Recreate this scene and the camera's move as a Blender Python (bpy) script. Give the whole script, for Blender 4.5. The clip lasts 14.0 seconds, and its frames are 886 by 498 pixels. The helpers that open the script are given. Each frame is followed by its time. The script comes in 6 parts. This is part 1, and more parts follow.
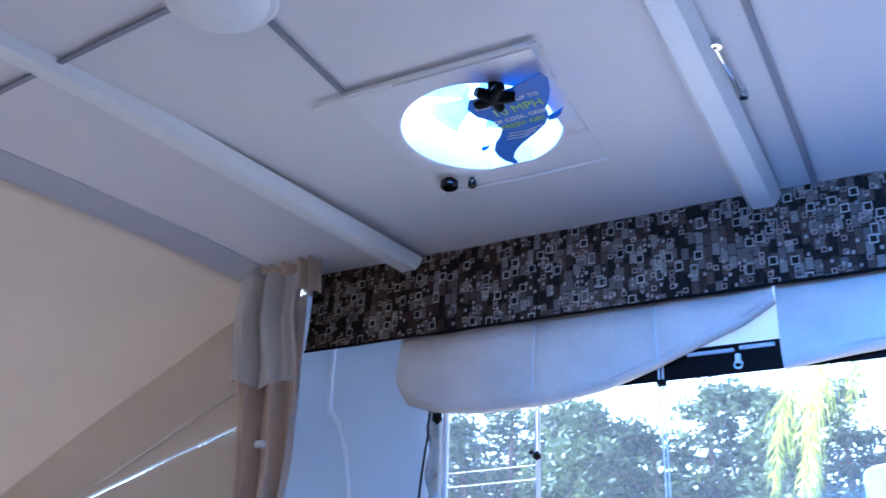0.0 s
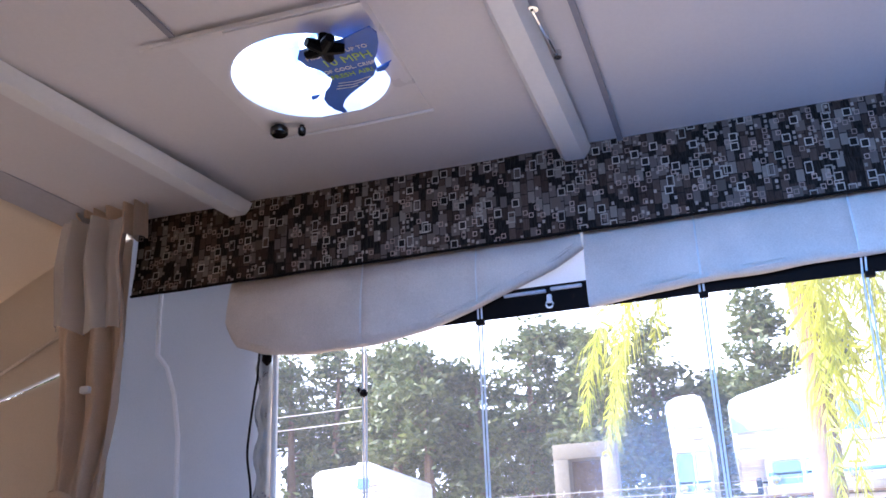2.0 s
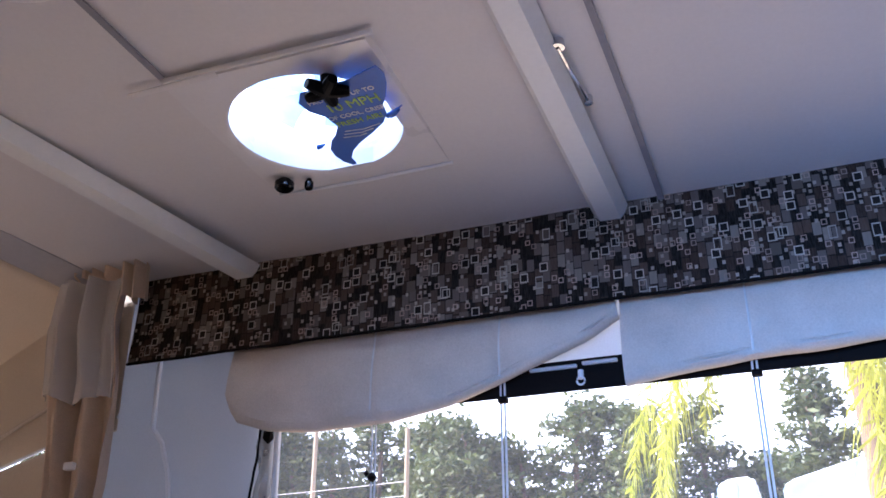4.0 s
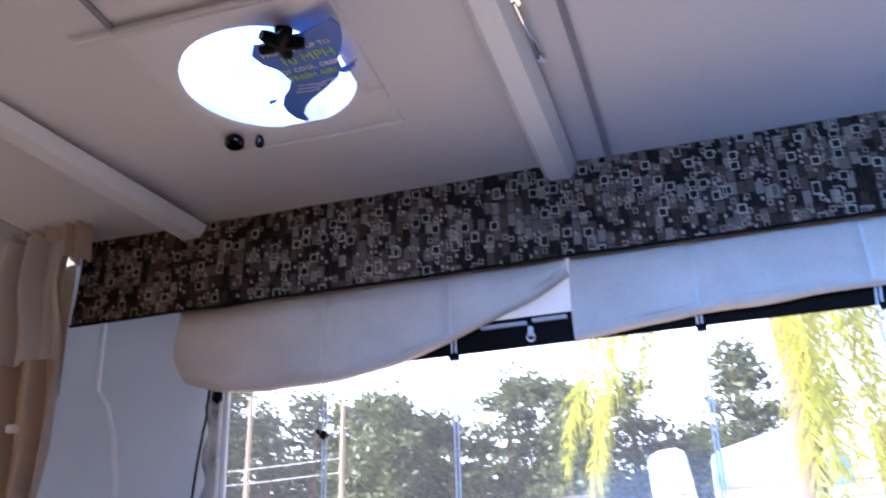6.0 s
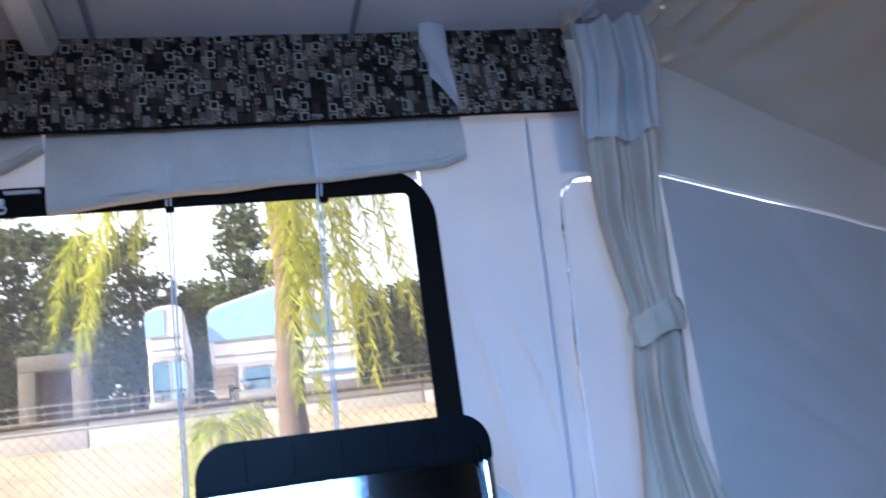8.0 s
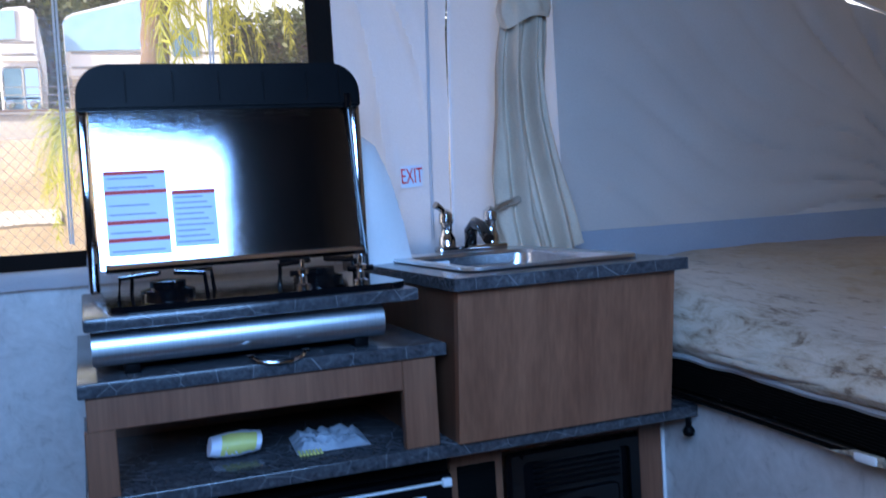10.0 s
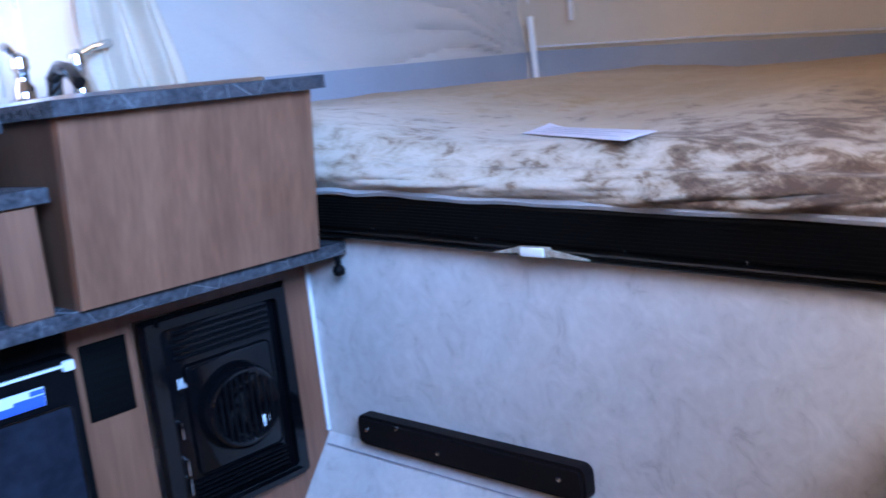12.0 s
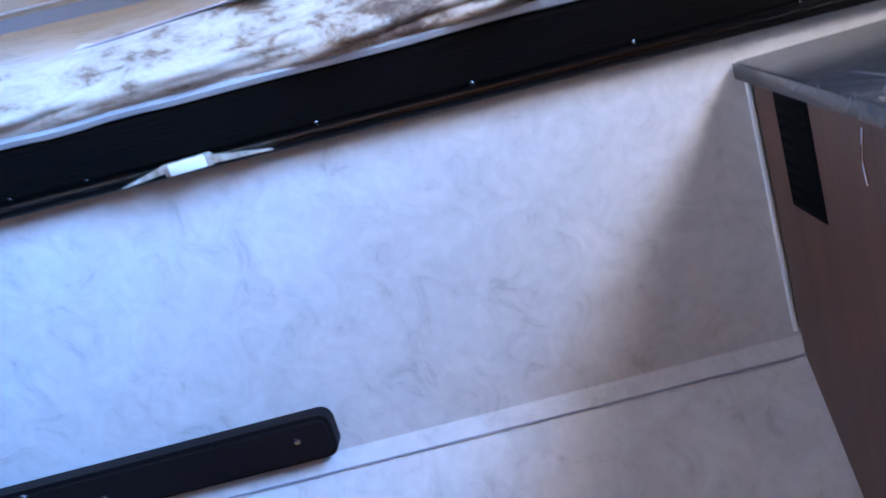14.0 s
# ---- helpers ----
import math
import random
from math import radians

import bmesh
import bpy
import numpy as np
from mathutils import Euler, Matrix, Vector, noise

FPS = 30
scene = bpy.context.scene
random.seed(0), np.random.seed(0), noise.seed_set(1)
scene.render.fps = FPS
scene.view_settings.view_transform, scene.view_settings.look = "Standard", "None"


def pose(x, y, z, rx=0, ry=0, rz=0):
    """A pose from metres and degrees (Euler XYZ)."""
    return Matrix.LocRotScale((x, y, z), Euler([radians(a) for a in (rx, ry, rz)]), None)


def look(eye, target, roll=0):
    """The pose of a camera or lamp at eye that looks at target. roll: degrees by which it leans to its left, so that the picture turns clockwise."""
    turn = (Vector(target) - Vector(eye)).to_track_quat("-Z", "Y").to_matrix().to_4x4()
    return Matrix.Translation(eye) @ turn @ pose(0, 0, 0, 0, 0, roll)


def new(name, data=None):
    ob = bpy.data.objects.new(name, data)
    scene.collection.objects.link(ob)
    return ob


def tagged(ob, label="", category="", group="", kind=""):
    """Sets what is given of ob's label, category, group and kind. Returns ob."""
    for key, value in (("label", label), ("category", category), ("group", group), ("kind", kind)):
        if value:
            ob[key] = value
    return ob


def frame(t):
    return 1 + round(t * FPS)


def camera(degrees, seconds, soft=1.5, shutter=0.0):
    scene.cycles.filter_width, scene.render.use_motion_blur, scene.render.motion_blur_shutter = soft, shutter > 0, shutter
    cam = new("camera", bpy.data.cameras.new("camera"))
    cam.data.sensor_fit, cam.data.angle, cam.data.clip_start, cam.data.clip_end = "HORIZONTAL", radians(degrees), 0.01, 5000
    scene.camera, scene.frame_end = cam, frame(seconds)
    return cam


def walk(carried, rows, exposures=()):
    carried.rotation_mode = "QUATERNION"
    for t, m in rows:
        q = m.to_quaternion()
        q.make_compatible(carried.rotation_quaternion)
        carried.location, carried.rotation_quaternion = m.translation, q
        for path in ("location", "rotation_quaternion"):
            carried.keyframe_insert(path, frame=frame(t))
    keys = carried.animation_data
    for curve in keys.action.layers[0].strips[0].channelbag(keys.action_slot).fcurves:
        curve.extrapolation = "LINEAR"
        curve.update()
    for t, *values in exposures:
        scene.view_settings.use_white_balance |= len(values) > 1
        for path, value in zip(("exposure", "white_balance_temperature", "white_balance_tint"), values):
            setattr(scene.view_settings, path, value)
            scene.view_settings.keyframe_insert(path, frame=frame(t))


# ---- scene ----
PATH = [
    (0, (1.385, -1.892, 1.222), (0.531, -0.284, 2.05), 1.8),
    (0.5, (1.395, -1.919, 1.222), (0.65, -0.266, 2.064), 0.8),
    (1, (1.399, -1.945, 1.209), (0.75, -0.232, 2.011), -0.7),
    (1.5, (1.401, -1.962, 1.197), (0.836, -0.195, 1.946), -1.9),
    (2, (1.412, -1.959, 1.194), (0.878, -0.17, 1.912), -2.3),
    (2.5, (1.407, -1.897, 1.213), (0.863, -0.127, 1.968), -1.8),
    (3, (1.414, -1.834, 1.237), (0.83, -0.098, 2.039), -1.1),
    (5.5, (1.383, -1.709, 1.265), (0.77, -0.024, 2.15), -0.1),
    (6, (1.373, -1.755, 1.218), (0.891, 0.006, 2.035), -2.1),
    (6.5, (1.419, -1.839, 1.185), (1.108, -0.001, 1.908), -3.4),
    (7, (1.442, -1.866, 1.192), (1.399, 0.016, 1.866), -5.3),
    (7.5, (1.457, -1.897, 1.193), (1.699, -0.005, 1.784), -6.8),
    (8, (1.46, -1.97, 1.195), (1.952, -0.08, 1.640), -7.9),
    (8.5, (1.462, -2.083, 1.162), (2.063, -0.197, 1.444), -8.2),
    (9, (1.425, -2.086, 1.117), (2.066, -0.195, 1.225), -7.0),
    (9.2, (1.419, -2.086, 1.091), (2.06, -0.192, 1.142), -6.3),
    (11.3, (1.384, -2.03, 0.88), (2.437, -0.353, 0.598), -0.7),
    (11.5, (1.402, -1.986, 0.86), (2.553, -0.382, 0.544), -2.0),
    (12, (1.42, -1.863, 0.839), (2.831, -0.491, 0.484), -6.5),
    (12.5, (1.41, -1.758, 0.832), (3.033, -0.668, 0.414), -9.9),
    (13, (1.397, -1.645, 0.81), (3.19, -0.869, 0.384), -12.7),
    (13.5, (1.435, -1.543, 0.775), (3.283, -0.988, 0.247), -16.5),
    (14, (1.471, -1.391, 0.711), (3.376, -1.176, 0.142), -17.1),
]
cam = camera(50.6, 14.0, soft=1.6, shutter=0.4)
walk(cam, [(t, look(eye, target, roll)) for t, eye, target, roll in PATH],
     [(0, 2.5, 3950, 11), (0.7, 2.5, 4300, 15), (1.4, 2.4, 4900, 19), (3, 1.85, 5300, 21), (5.5, 2.0, 5200, 21), (6.5, 2.05, 5400, 20), (7.0, 1.5, 5800, 18), (7.5, 1.6, 5650, 16), (8.0, 1.2, 5850, 14), (8.5, 0.85, 5900, 13), (9.2, 0.25, 6000, 13), (11.3, 2.75, 6300, 22), (12.0, 2.55, 6200, 22), (12.5, 2.2, 6350, 25), (13.5, 3.1, 5650, 17), (14, 3.15, 5300, 16)])

# ---- world, sun and sky light ----
world = bpy.data.worlds.new("daylight")
scene.world = world
world.use_nodes = True
wn = world.node_tree
sky = wn.nodes.new("ShaderNodeTexSky")
sky.sky_type = "NISHITA"
sky.sun_disc = False
sky.sun_elevation = radians(36)
sky.sun_rotation = radians(-105)
sky.dust_density = 5.0
sky.air_density = 0.9
wn.nodes["Background"].inputs["Strength"].default_value = 0.15
wn.links.new(sky.outputs[0], wn.nodes["Background"].inputs["Color"])

sun_data = bpy.data.lights.new("sun", "SUN")
sun_data.energy = 5.0
sun_data.angle = radians(0.6)
sun_data.color = (1.0, 0.93, 0.8)
sun = new("sun", sun_data)
sun.matrix_world = look((-7.6, -2.4, 6.0), (0, 0, 0))

# the open window behind the camera stands in for the sky seen through it
door_data = bpy.data.lights.new("south_window_daylight", "AREA")
door_data.shape = "RECTANGLE"
door_data.size, door_data.size_y = 1.2, 0.70
door_data.energy = 7.0
door_data.spread = radians(78)
door_data.color = (0.21, 0.495, 1.0)
door_light = new("south_window_daylight", door_data)
door_light.matrix_world = look((1.36, -2.37, 1.56), (2.0, 0.0, 0.85))


# ---- materials ----
def nodes_of(name):
    m = bpy.data.materials.new(name)
    m.use_nodes = True
    t = m.node_tree
    b = t.nodes["Principled BSDF"]
    return m, t, b


def ramp(t, fac, stops):
    r = t.nodes.new("ShaderNodeValToRGB")
    e = r.color_ramp.elements
    e[0].position, e[0].color = stops[0][0], (*stops[0][1], 1)
    e[1].position, e[1].color = stops[-1][0], (*stops[-1][1], 1)
    for p, c in stops[1:-1]:
        x = e.new(p)
        x.color = (*c, 1)
    t.links.new(fac, r.inputs[0])
    return r.outputs[0]


def coords(t, scale=(1, 1, 1)):
    c = t.nodes.new("ShaderNodeTexCoord")
    mp = t.nodes.new("ShaderNodeMapping")
    mp.inputs["Scale"].default_value = scale
    t.links.new(c.outputs["Object"], mp.inputs["Vector"])
    return mp.outputs[0]


def noise_tex(t, vec, scale, detail=4, distortion=0.0, rough=0.55):
    n = t.nodes.new("ShaderNodeTexNoise")
    n.inputs["Scale"].default_value = scale
    n.inputs["Detail"].default_value = detail
    n.inputs["Roughness"].default_value = rough
    n.inputs["Distortion"].default_value = distortion
    t.links.new(vec, n.inputs["Vector"])
    return n.outputs["Fac"]


def mixed(t, fac, a, b, mode="MIX"):
    n = t.nodes.new("ShaderNodeMix")
    n.data_type = "RGBA"
    n.blend_type = mode
    if isinstance(fac, float):
        n.inputs["Factor"].default_value = fac
    else:
        t.links.new(fac, n.inputs["Factor"])
    for v, i in ((a, 6), (b, 7)):
        if isinstance(v, tuple):
            n.inputs[i].default_value = (*v, 1)
        else:
            t.links.new(v, n.inputs[i])
    return n.outputs[2]


def bump(t, b, height, strength, distance=0.01):
    n = t.nodes.new("ShaderNodeBump")
    n.inputs["Strength"].default_value = strength
    n.inputs["Distance"].default_value = distance
    t.links.new(height, n.inputs["Height"])
    t.links.new(n.outputs[0], b.inputs["Normal"])


def mat(name, a, c=None, rough=0.6, metal=0.0, coarse=4.0, fine=60.0, relief=0.15, stretch=(1, 1, 1), glow=0.0, see=0.0):
    """A surface that wanders between two colours at two scales; see: the share of light that it lets through."""
    c = c or tuple(v * 0.82 for v in a)
    m, t, b = nodes_of(name)
    v = coords(t, stretch)
    n1, n2 = noise_tex(t, v, coarse), noise_tex(t, v, fine, 3)
    col = mixed(t, 0.4, ramp(t, n1, [(0.3, c), (0.7, a)]), ramp(t, n2, [(0.3, c), (0.7, a)]))
    t.links.new(col, b.inputs["Base Color"])
    r = t.nodes.new("ShaderNodeMapRange")
    r.inputs["To Min"].default_value, r.inputs["To Max"].default_value = max(rough - 0.1, rough * 0.5), min(rough + 0.1, rough * 1.5, 1)
    t.links.new(n1, r.inputs["Value"])
    t.links.new(r.outputs[0], b.inputs["Roughness"])
    b.inputs["Metallic"].default_value = metal
    if max(a) < 0.08 and rough > 0.2:
        b.inputs["Specular IOR Level"].default_value = 0.06
    if max(a) < 0.02 and rough <= 0.2:
        b.inputs["Specular IOR Level"].default_value = 0.4
    bump(t, b, n2, relief, 0.004)
    if see > 0:
        tr = t.nodes.new("ShaderNodeBsdfTranslucent")
        t.links.new(col, tr.inputs["Color"])
        mx = t.nodes.new("ShaderNodeMixShader")
        mx.inputs[0].default_value = see
        t.links.new(b.outputs[0], mx.inputs[1])
        t.links.new(tr.outputs[0], mx.inputs[2])
        t.links.new(mx.outputs[0], t.nodes["Material Output"].inputs[0])
    return m


def wood_mat(name, dark, light, rough=0.4, grain=(1, 1, 0.06)):
    m, t, b = nodes_of(name)
    v = coords(t, grain)
    n1 = noise_tex(t, v, 26, 6, 0.6)
    n2 = noise_tex(t, v, 160, 3)
    n3 = noise_tex(t, coords(t), 3, 2)
    mid = tuple((p + q) / 2 for p, q in zip(dark, light))
    col = mixed(t, 0.35, ramp(t, n1, [(0.3, dark), (0.5, mid), (0.7, light)]), ramp(t, n2, [(0.35, dark), (0.65, light)]))
    col = mixed(t, 0.25, col, ramp(t, n3, [(0.35, dark), (0.65, light)]))
    t.links.new(col, b.inputs["Base Color"])
    b.inputs["Roughness"].default_value = rough
    bump(t, b, n2, 0.12, 0.002)
    return m


def print_mat(name):
    """Woven print of little squares and frames, brown, black, tan and cream."""
    m, t, b = nodes_of(name)
    v = coords(t)
    def math_node(op, *ins):
        n = t.nodes.new("ShaderNodeMath")
        n.operation = op
        for i, x in enumerate(ins):
            if isinstance(x, (int, float)):
                n.inputs[i].default_value = x
            else:
                t.links.new(x, n.inputs[i])
        return n.outputs[0]

    sep = t.nodes.new("ShaderNodeSeparateXYZ")
    t.links.new(v, sep.inputs[0])
    X, Z = sep.outputs["X"], sep.outputs["Z"]

    def layer(w, h, shift, ox):
        """Cells w by h metres, each second column pushed up; gives a random colour and two randoms, and the distance from the middle."""
        u = math_node("ADD", math_node("DIVIDE", X, w), ox)
        cu = math_node("FLOOR", u)
        wv = t.nodes.new("ShaderNodeTexWhiteNoise")
        wv.noise_dimensions = "1D"
        t.links.new(cu, wv.inputs["W"])
        s = math_node("ADD", math_node("DIVIDE", Z, h), math_node("MULTIPLY", wv.outputs["Value"], shift))
        cs = math_node("FLOOR", s)
        comb = t.nodes.new("ShaderNodeCombineXYZ")
        t.links.new(cu, comb.inputs[0])
        t.links.new(cs, comb.inputs[1])
        comb.inputs[2].default_value = ox * 7.3
        wn2 = t.nodes.new("ShaderNodeTexWhiteNoise")
        wn2.noise_dimensions = "3D"
        t.links.new(comb.outputs[0], wn2.inputs["Vector"])
        du = math_node("ABSOLUTE", math_node("SUBTRACT", math_node("FRACT", u), 0.5))
        dv = math_node("ABSOLUTE", math_node("SUBTRACT", math_node("FRACT", s), 0.5))
        sepc = t.nodes.new("ShaderNodeSeparateColor")
        t.links.new(wn2.outputs["Color"], sepc.inputs[0])
        return wn2.outputs["Value"], sepc.outputs[0], sepc.outputs[1], math_node("MAXIMUM", du, dv)

    r1, r2, r3, d = layer(0.0165, 0.030, 5.0, 0.0)
    base = ramp(t, r1, [(0.0, (0.007, 0.005, 0.004)), (0.34, (0.036, 0.022, 0.015)), (0.56, (0.080, 0.052, 0.036)), (0.74, (0.125, 0.10, 0.082)), (0.90, (0.21, 0.175, 0.14))])
    base.node.color_ramp.interpolation = "CONSTANT"
    col = mixed(t, math_node("GREATER_THAN", d, 0.46), base, (0.012, 0.008, 0.006))
    thread = noise_tex(t, coords(t, (1, 1, 0.12)), 420, 2)
    col = mixed(t, 0.16, col, ramp(t, thread, [(0.35, (0.008, 0.006, 0.005)), (0.7, (0.15, 0.12, 0.095))]))

    def squares(w, h, shift, ox, inner, outer, share, tone):
        """Light squares, hollow from inner to outer, on a share of the cells."""
        k1, k2, k3, dist = layer(w, h, shift, ox)
        band = math_node("MULTIPLY", math_node("GREATER_THAN", dist, inner), math_node("LESS_THAN", dist, outer))
        return mixed(t, math_node("MULTIPLY", band, math_node("LESS_THAN", k2, share)), col, mixed(t, k3, tuple(0.55 * q for q in tone), tone))

    col = squares(0.030, 0.038, 3.0, 0.71, -1, 0.34, 0.13, (0.14, 0.11, 0.085))
    col = squares(0.0105, 0.0135, 9.0, 0.37, -1, 0.30, 0.18, (0.34, 0.28, 0.22))
    col = squares(0.0135, 0.0155, 7.0, 0.13, 0.27, 0.40, 0.14, (0.42, 0.30, 0.23))
    col = squares(0.0215, 0.0245, 4.0, 0.53, -1, 0.40, 0.10, (0.022, 0.017, 0.014))
    col = squares(0.0215, 0.0245, 4.0, 0.53, 0.31, 0.41, 0.10, (0.50, 0.43, 0.34))
    col = squares(0.0190, 0.0330, 5.0, 0.93, 0.33, 0.42, 0.07, (0.42, 0.37, 0.30))
    t.links.new(col, b.inputs["Base Color"])
    b.inputs["Roughness"].default_value = 0.9
    b.inputs["Specular IOR Level"].default_value = 0.1
    bump(t, b, noise_tex(t, v, 900, 2), 0.2, 0.001)
    return m


def board_mat(name):
    """Pale grey wallboard with cloudy marbling."""
    m, t, b = nodes_of(name)
    v = coords(t)
    n1 = noise_tex(t, v, 4, 5, 0.5)
    n2 = noise_tex(t, v, 19, 8, 1.1, 0.72)
    n3 = noise_tex(t, v, 70, 4)
    col = mixed(t, 0.5, ramp(t, n1, [(0.3, (0.50, 0.48, 0.47)), (0.7, (0.68, 0.66, 0.64))]), ramp(t, n2, [(0.33, (0.25, 0.24, 0.23)), (0.42, (0.50, 0.485, 0.47)), (0.6, (0.66, 0.645, 0.63)), (0.72, (0.74, 0.725, 0.71))]))
    col = mixed(t, 0.15, col, ramp(t, n3, [(0.3, (0.42, 0.40, 0.38)), (0.7, (0.72, 0.7, 0.68))]))
    t.links.new(col, b.inputs["Base Color"])
    b.inputs["Roughness"].default_value = 0.5
    bump(t, b, n3, 0.06, 0.002)
    return m


def counter_mat(name):
    m, t, b = nodes_of(name)
    v = coords(t)
    n1 = noise_tex(t, v, 22, 6, 1.8, 0.7)
    n2 = noise_tex(t, v, 130, 4)
    vo = t.nodes.new("ShaderNodeTexVoronoi")
    vo.feature = "DISTANCE_TO_EDGE"
    vo.inputs["Scale"].default_value = 14
    t.links.new(v, vo.inputs["Vector"])
    col = mixed(t, 0.45, ramp(t, n1, [(0.3, (0.016, 0.016, 0.019)), (0.55, (0.050, 0.052, 0.058)), (0.72, (0.15, 0.15, 0.16))]), ramp(t, n2, [(0.35, (0.020, 0.020, 0.024)), (0.7, (0.095, 0.095, 0.102))]))
    col = mixed(t, ramp(t, vo.outputs[0], [(0.0, (1, 1, 1)), (0.012, (0, 0, 0))]), col, (0.15, 0.15, 0.16))
    t.links.new(col, b.inputs["Base Color"])
    b.inputs["Roughness"].default_value = 0.2
    return m


def steel_mat(name, rough=0.22, brush=(1, 1, 60)):
    m, t, b = nodes_of(name)
    n = noise_tex(t, coords(t, brush), 30, 4)
    t.links.new(ramp(t, n, [(0.3, (0.55, 0.56, 0.58)), (0.7, (0.72, 0.73, 0.75))]), b.inputs["Base Color"])
    b.inputs["Metallic"].default_value = 1.0
    b.inputs["Roughness"].default_value = rough
    bump(t, b, n, 0.04, 0.001)
    return m


def cover_mat(name):
    """Crushed plush with brown bruises on its side; a pale sheen there, turning smooth golden tan towards the middle of
    the bed, is put into the colour.
    """
    m, t, b = nodes_of(name)
    v = coords(t, (1.2, 0.8, 1.6))
    big = noise_tex(t, v, 3.2, 3, 0.4)
    vein = noise_tex(t, v, 20, 9, 0.45, 0.76)
    fine = noise_tex(t, coords(t, (1, 0.4, 1)), 70, 4, 0.5)
    sp = t.nodes.new("ShaderNodeSeparateXYZ")
    t.links.new(coords(t), sp.inputs[0])

    def span(sock, lo, hi, a, c):
        n = t.nodes.new("ShaderNodeMapRange")
        for key, val in (("From Min", lo), ("From Max", hi), ("To Min", a), ("To Max", c)):
            n.inputs[key].default_value = val
        t.links.new(sock, n.inputs["Value"])
        return n.outputs[0]

    def plus(p, q):
        n = t.nodes.new("ShaderNodeMath")
        t.links.new(p, n.inputs[0])
        t.links.new(q, n.inputs[1])
        return n.outputs[0]

    # the light's fall-off towards the south end, put into the colour
    bruise_shade = plus(vein, span(sp.outputs["Y"], -1.5, -0.85, -0.13, 0.03))
    bruise_shade = plus(bruise_shade, span(big, 0.35, 0.65, -0.055, 0.055))
    pale = ramp(t, bruise_shade, [(0.29, (0.095, 0.050, 0.028)), (0.37, (0.22, 0.14, 0.085)), (0.43, (0.42, 0.325, 0.235)), (0.56, (0.56, 0.465, 0.37))])
    gold = mixed(t, 0.5, ramp(t, big, [(0.3, (0.27, 0.155, 0.055)), (0.7, (0.38, 0.235, 0.095))]), ramp(t, fine, [(0.3, (0.23, 0.13, 0.05)), (0.7, (0.40, 0.26, 0.12))]))
    # change of sheen with viewing angle, painted across the bed
    inward = plus(span(sp.outputs["X"], 2.52, 3.10, 0.0, 1.0), span(vein, 0.3, 0.7, -0.35, 0.35))
    col = mixed(t, ramp(t, inward, [(0.25, (0, 0, 0)), (0.85, (1, 1, 1))]), pale, gold)
    t.links.new(col, b.inputs["Base Color"])
    b.inputs["Roughness"].default_value = 0.7
    b.inputs["Sheen Weight"].default_value = 0.08
    bump(t, b, plus(vein, fine), 0.28, 0.006)
    return m


def leaf_mat(name, a, c, see=0.45):
    m, t, b = nodes_of(name)
    g = t.nodes.new("ShaderNodeNewGeometry")
    n = noise_tex(t, coords(t), 1.3, 4)
    col = mixed(t, 0.5, ramp(t, g.outputs["Random Per Island"], [(0.0, c), (1.0, a)]), ramp(t, n, [(0.3, c), (0.7, a)]))
    t.links.new(col, b.inputs["Base Color"])
    b.inputs["Roughness"].default_value = 0.55
    tr = t.nodes.new("ShaderNodeBsdfTranslucent")
    t.links.new(col, tr.inputs["Color"])
    mx = t.nodes.new("ShaderNodeMixShader")
    mx.inputs[0].default_value = see
    t.links.new(b.outputs[0], mx.inputs[1])
    t.links.new(tr.outputs[0], mx.inputs[2])
    t.links.new(mx.outputs[0], t.nodes["Material Output"].inputs[0])
    return m


def vinyl_mat(name):
    """Clear soft vinyl with a slight haze and gloss."""
    m, t, b = nodes_of(name)
    tr = t.nodes.new("ShaderNodeBsdfTransparent")
    haze = t.nodes.new("ShaderNodeBsdfTranslucent")
    haze.inputs["Color"].default_value = (0.85, 0.87, 0.9, 1)
    n = noise_tex(t, coords(t), 2.5, 3)
    f = t.nodes.new("ShaderNodeMapRange")
    f.inputs["To Min"].default_value, f.inputs["To Max"].default_value = 0.05, 0.14
    t.links.new(n, f.inputs["Value"])
    mx = t.nodes.new("ShaderNodeMixShader")
    t.links.new(f.outputs[0], mx.inputs[0])
    t.links.new(tr.outputs[0], mx.inputs[1])
    t.links.new(haze.outputs[0], mx.inputs[2])
    gl = t.nodes.new("ShaderNodeBsdfGlossy")
    gl.inputs["Roughness"].default_value = 0.12
    fr = t.nodes.new("ShaderNodeFresnel")
    fr.inputs["IOR"].default_value = 1.2
    mx2 = t.nodes.new("ShaderNodeMixShader")
    t.links.new(fr.outputs[0], mx2.inputs[0])
    t.links.new(mx.outputs[0], mx2.inputs[1])
    t.links.new(gl.outputs[0], mx2.inputs[2])
    t.links.new(mx2.outputs[0], t.nodes["Material Output"].inputs[0])
    return m


CANVAS = mat("white_canvas", (0.79, 0.81, 0.84), (0.67, 0.69, 0.72), 0.8, coarse=2.2, fine=300, relief=0.2, see=0.58)
TENT = mat("tent_canvas", (0.74, 0.645, 0.52), (0.62, 0.53, 0.42), 0.85, coarse=2.0, fine=260, relief=0.2, see=0.11)
# darker, less see-through copy of CANVAS; weaker light put into its colour
TENT_SIDE = mat("dimmed_bed_canvas", (0.60, 0.57, 0.54), (0.50, 0.47, 0.44), 0.85, coarse=2.0, fine=260, relief=0.2, see=0.22)
SHEER = mat("curtain_cloth", (0.84, 0.68, 0.53), (0.58, 0.45, 0.33), 0.85, coarse=5, fine=350, relief=0.2, see=0.25)
FLAP = mat("flap_cloth", (0.84, 0.75, 0.65), (0.60, 0.52, 0.43), 0.8, coarse=6, fine=260, relief=0.2, see=0.14)
